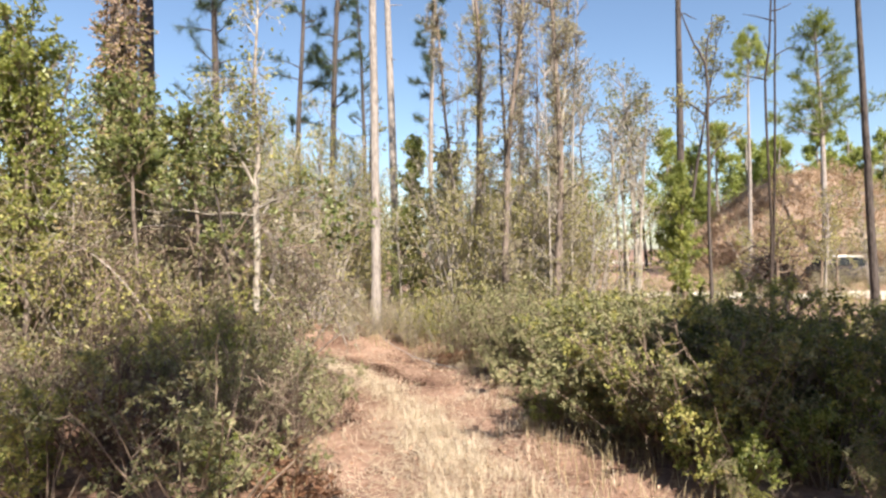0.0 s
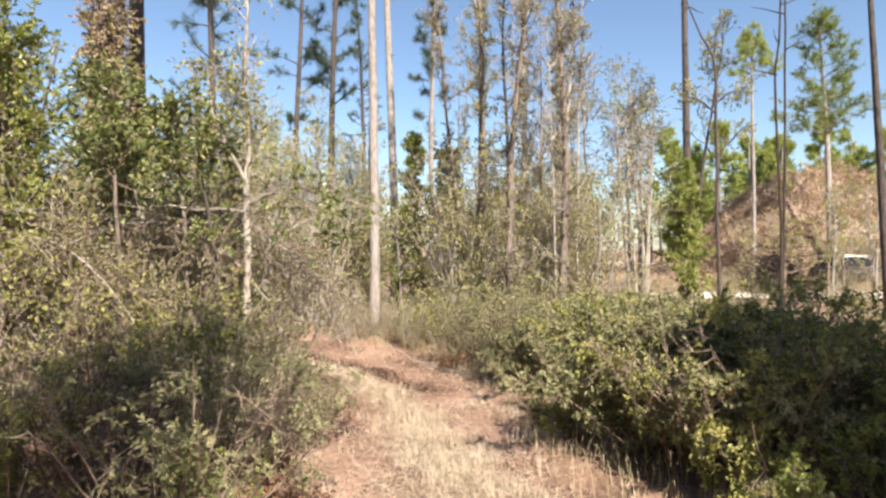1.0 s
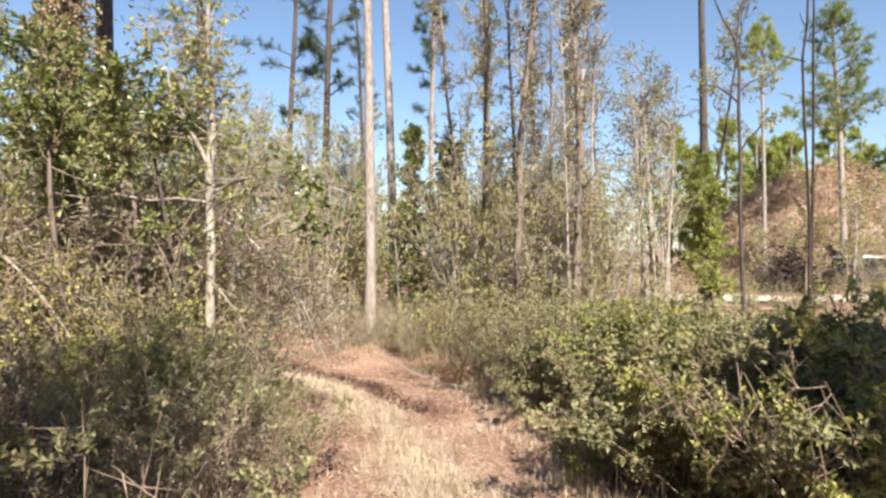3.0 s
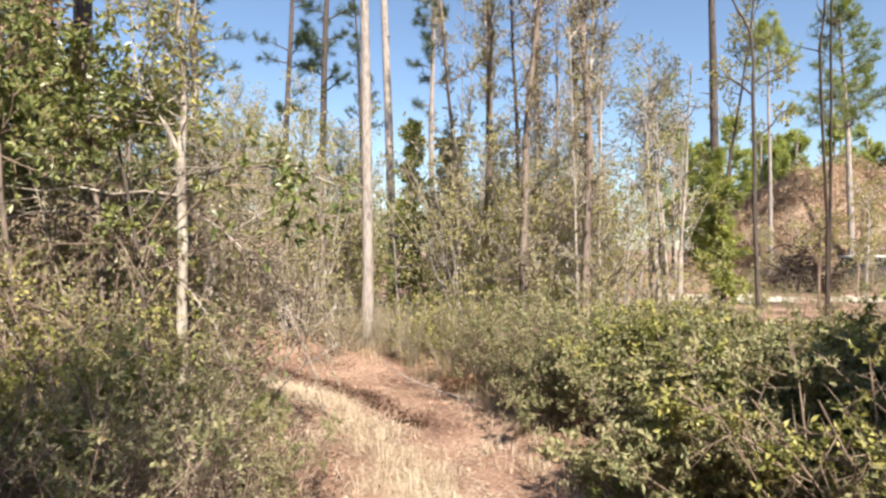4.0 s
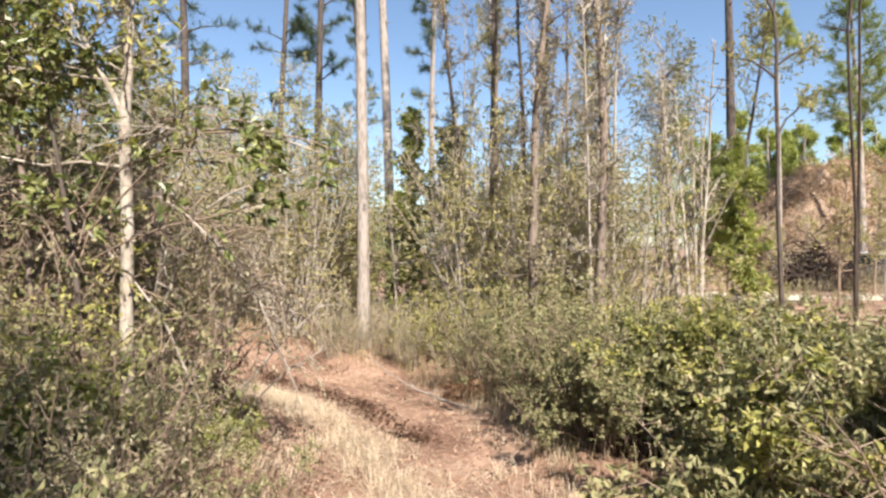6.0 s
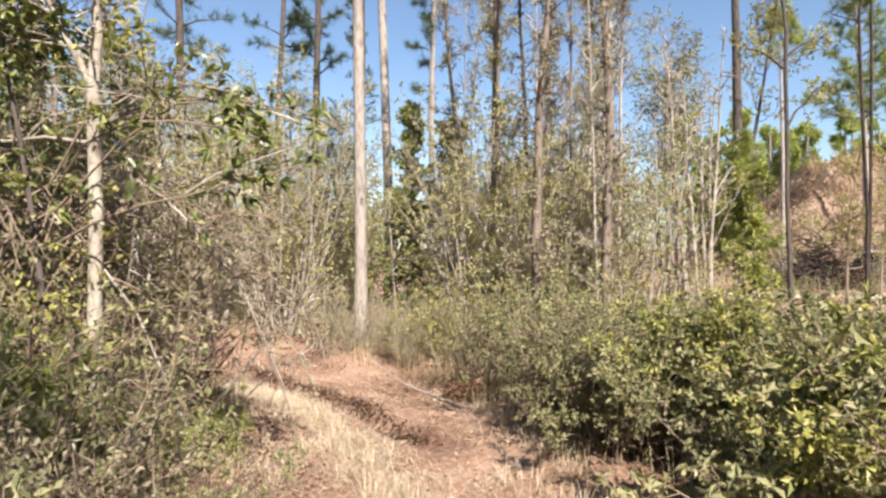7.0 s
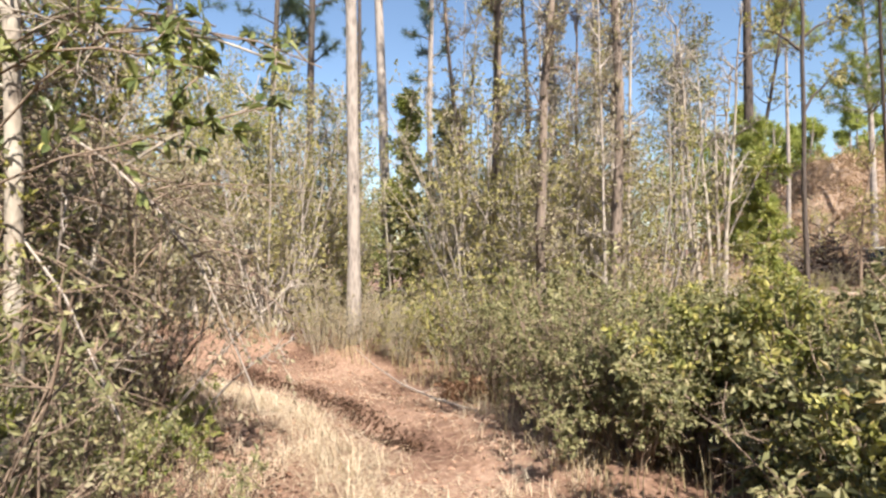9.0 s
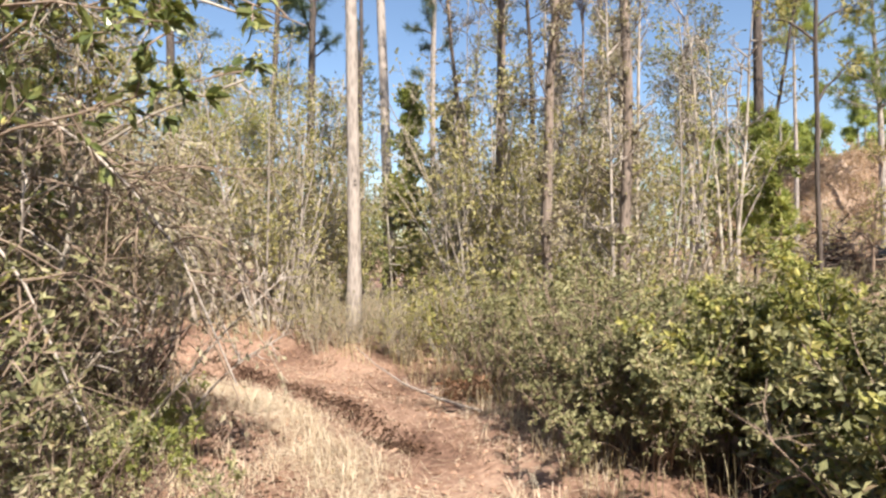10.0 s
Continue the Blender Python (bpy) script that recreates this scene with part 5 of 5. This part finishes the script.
# ---- far woods ----
def far_woods(name, label, centres, mat, seed, leaf, per):
    rng = np.random.default_rng(seed)
    g, b = Buf(), Buf()
    for x, y, h, r in centres:
        if abs(x / y - 0.30) < 0.05 and y > 0:
            continue
        nb = 16
        c = np.stack([rng.normal(0, r * 0.55, nb) + x, rng.normal(0, r * 0.55, nb) + y, h * rng.uniform(0.3, 0.97, nb)], 1)
        P = np.repeat(c, per, 0) + rng.normal(0, r * 0.26, (nb * per, 3)) * np.array([1, 1, 0.75])
        leaves(g, rng, P, rng.normal(0, 1, P.shape), leaf, leaf * 0.5)
        t = paths(rng, np.array([[x, y, -0.1]]), np.array([[0, 0, 1.0]]), h * 0.9, 6, 0.03)
        tubes(b, t, np.linspace(0.2, 0.06, 6)[None], 6)
    ob = new(name, g.mesh(name, mat))
    tagged(ob, label, "woods", kind="stuff")
    tk = new("far_trunks", b.mesh("far_trunks", DARK_BARK, True))
    tagged(tk, "trunks of the far woods", "woods", kind="stuff")


dice2 = random.Random(9)
far_woods("far_pine_woods", "distant line of green pines beyond the clearing", [(dice2.uniform(14, 85), dice2.uniform(58, 85), dice2.uniform(9, 13), dice2.uniform(2.0, 3.2)) for _ in range(64)], PINE_LIT, 330, 0.42, 40)
far_woods("rear_woods", "woodland closing in behind the start of the walk", [(dice2.uniform(-34, 36), dice2.uniform(-34, -17), dice2.uniform(11, 15), dice2.uniform(2.4, 3.6)) for _ in range(34)]
          + [(dice2.uniform(-22, 24), dice2.uniform(-16, -11.5), dice2.uniform(9, 12), dice2.uniform(2.0, 3.0)) for _ in range(18)]
          + [(s * dice2.uniform(19, 34), dice2.uniform(-16, 8), dice2.uniform(11, 16), dice2.uniform(2.4, 3.6)) for s in (-1, 1) for _ in range(16)], PINE_BLUE, 332, 0.9, 16)
far_woods("far_mixed_woods", "distant grey-green woodland behind the pines", [(dice2.uniform(-70, 50), dice2.uniform(52, 95), dice2.uniform(5.5, 9.5), dice2.uniform(2.0, 3.4)) for _ in range(60)], GREY_GREEN, 331, 0.5, 34)


# ---- parked car and house across the clearing ----
CAR_PAINT = plain_material("dark_car_paint", (0.03, 0.022, 0.019), 0.5, 0.0, 0.1)
# reflected sky on the roof, given as a pale base colour
CAR_ROOF_GLARE = plain_material("car_roof_glare", (0.62, 0.60, 0.56), 0.4, 0.0, 0.1)
CAR_GLASS = plain_material("car_glass", (0.012, 0.013, 0.014), 0.25, 0.0, 0.1)
RUBBER = plain_material("tyre_rubber", (0.02, 0.02, 0.02), 0.85)
CHROME = plain_material("wheel_metal", (0.5, 0.5, 0.5), 0.3, 1.0, 0.1)
WALL_WHITE = plain_material("painted_boards", (0.62, 0.66, 0.70), 0.6, 0, 0.08)
ROOF_GREY = plain_material("roof_sheet", (0.16, 0.19, 0.23), 0.5, 0, 0.15)
PANE = plain_material("window_glass", (0.05, 0.07, 0.09), 0.08, 0, 0.1)


def loft(sections, mat, name):
    """A body from cross-sections, each a ring of the same count of points."""
    S = np.array(sections, float)
    n, k = S.shape[:2]
    i, j = np.meshgrid(np.arange(n - 1), np.arange(k), indexing="ij")
    a, c = i * k + j, i * k + (j + 1) % k
    F = np.stack([np.stack([a, c, c + k], -1), np.stack([a, c + k, a + k], -1)], -2).reshape(-1, 3)
    caps = [[0, j + 1, j] for j in range(1, k - 1)] + [[(n - 1) * k, (n - 1) * k + j, (n - 1) * k + j + 1] for j in range(1, k - 1)]
    b = Buf()
    b.add(S, np.concatenate([F, np.array(caps)]))
    return b.mesh(name, mat)


def box_bm(size, at, bevel=0.0):
    bm = bmesh.new()
    bmesh.ops.create_cube(bm, size=1, matrix=Matrix.Translation(at) @ Matrix.Diagonal((*size, 1)))
    if bevel:
        bmesh.ops.bevel(bm, geom=bm.edges[:], offset=bevel, segments=2, affect="EDGES", profile=0.6)
    return bm


def bm_part(name, bm, mat, parent, label=""):
    me = bpy.data.meshes.new(name)
    bm.to_mesh(me)
    bm.free()
    me.materials.append(mat)
    return part(name, me, parent, label)


def car(x, y, turn):
    ob = place("parked_car", (x, y, land_z(x, y)), "dark parked estate car, its roof coloured pale for sky glare, behind tall dry grass", "car", turn=turn)
    ring = lambda px, w, z0, z1: [(px, -w, z0 + 0.1), (px, -w * 0.97, z1 - 0.12), (px, -w * 0.8, z1), (px, w * 0.8, z1), (px, w * 0.97, z1 - 0.12), (px, w, z0 + 0.1), (px, w * 0.85, z0), (px, -w * 0.85, z0)]
    body = part("body", loft([ring(-2.25, 0.75, 0.42, 0.85), ring(-2.1, 0.86, 0.3, 1.02), ring(-0.9, 0.9, 0.25, 1.08), ring(0.8, 0.9, 0.25, 1.06), ring(1.9, 0.88, 0.28, 0.98), ring(2.2, 0.76, 0.4, 0.8)], CAR_PAINT, "body"), ob)
    part("window", loft([ring(-1.95, 0.70, 0.98, 1.15), ring(-1.6, 0.74, 0.98, 1.60), ring(0.3, 0.74, 0.98, 1.64), ring(0.95, 0.70, 0.98, 1.12)], CAR_GLASS, "window"), body, "dark glass cabin")
    part("roof", loft([ring(-1.68, 0.69, 1.56, 1.66), ring(-0.6, 0.71, 1.6, 1.72), ring(0.36, 0.68, 1.58, 1.68)], CAR_ROOF_GLARE, "roof"), body, "roof with sky glare put into its pale colour")
    for px in (-1.4, 1.4):
        for side in (-0.82, 0.82):
            bm = bmesh.new()
            bmesh.ops.create_cone(bm, cap_ends=True, segments=24, radius1=0.33, radius2=0.33, depth=0.22, matrix=pose(px, side, 0.33, 90))
            wheel = bm_part("wheel", bm, RUBBER, ob)
            bm = bmesh.new()
            bmesh.ops.create_cone(bm, cap_ends=True, segments=20, radius1=0.2, radius2=0.18, depth=0.25, matrix=pose(px, side, 0.33, 90))
            bm_part("rim", bm, CHROME, wheel)


car(24.2, 34.4, 6)


def house(x, y, turn):
    ob = place("far_house", (x, y, land_z(x, y)), "pale distant house with a blue-grey roof among trees", "house", turn=turn)
    bm_part("wall", box_bm((12, 8, 8.0), (0, 0, 3.9)), WALL_WHITE, ob)
    bm = bmesh.new()
    v = [bm.verts.new(p) for p in ((-6.6, -4.6, 7.8), (6.6, -4.6, 7.8), (6.6, 4.6, 7.8), (-6.6, 4.6, 7.8), (-6.2, 0, 10.6), (6.2, 0, 10.6))]
    for f in ((0, 1, 5, 4), (2, 3, 4, 5), (1, 2, 5), (3, 0, 4), (3, 2, 1, 0)):
        bm.faces.new([v[i] for i in f])
    bm_part("roof", bm, ROOF_GREY, ob)
    for px in (-4, -1.3, 1.3, 4):
        for pz in (2.0, 5.6):
            w = bm_part("window", box_bm((1.2, 0.12, 1.6), (px, -4.03, pz), 0.02), WALL_WHITE, ob)
            bm_part("pane", box_bm((1.0, 0.1, 1.4), (px, -4.07, pz)), PANE, w)


house(48, 66, 20)

# dry grass beside the start of the walk

def start_grass():
    rng = np.random.default_rng(306)
    g = Buf()
    x, y = scatter(rng, 9000, (-8, 8, -7, 4))
    d, w, _ = line_distance(x, y, CENTRE)
    k = (d > w * 0.95) & (np.sin(2.3 * x + np.sin(1.7 * y)) * np.sin(1.9 * y) > -0.3)
    blades(g, rng, ground_points(x[k], y[k], -0.02), 0.35, 0.009, 0.6)
    tagged(new("dry_grass", g.mesh("dry_grass", SEDGE)), "dry winter grass beside the start of the track", "grass", kind="stuff")


start_grass()
thicket("weeds in the clearing", (12, 26, 28.2, 32.5), 2.6, ["far_dull", "far_bare", "far_dull"], 0.4, 0.6)
for x, y, s, t in ((-2.0, 8.4, 0.4, 20), (-2.2, 8.1, 0.38, 140)):
    put_shrub(("bright", 1), "leafy_shrub", "low bright green leafy plant at the thicket edge", x, y, s, "low plants", t)
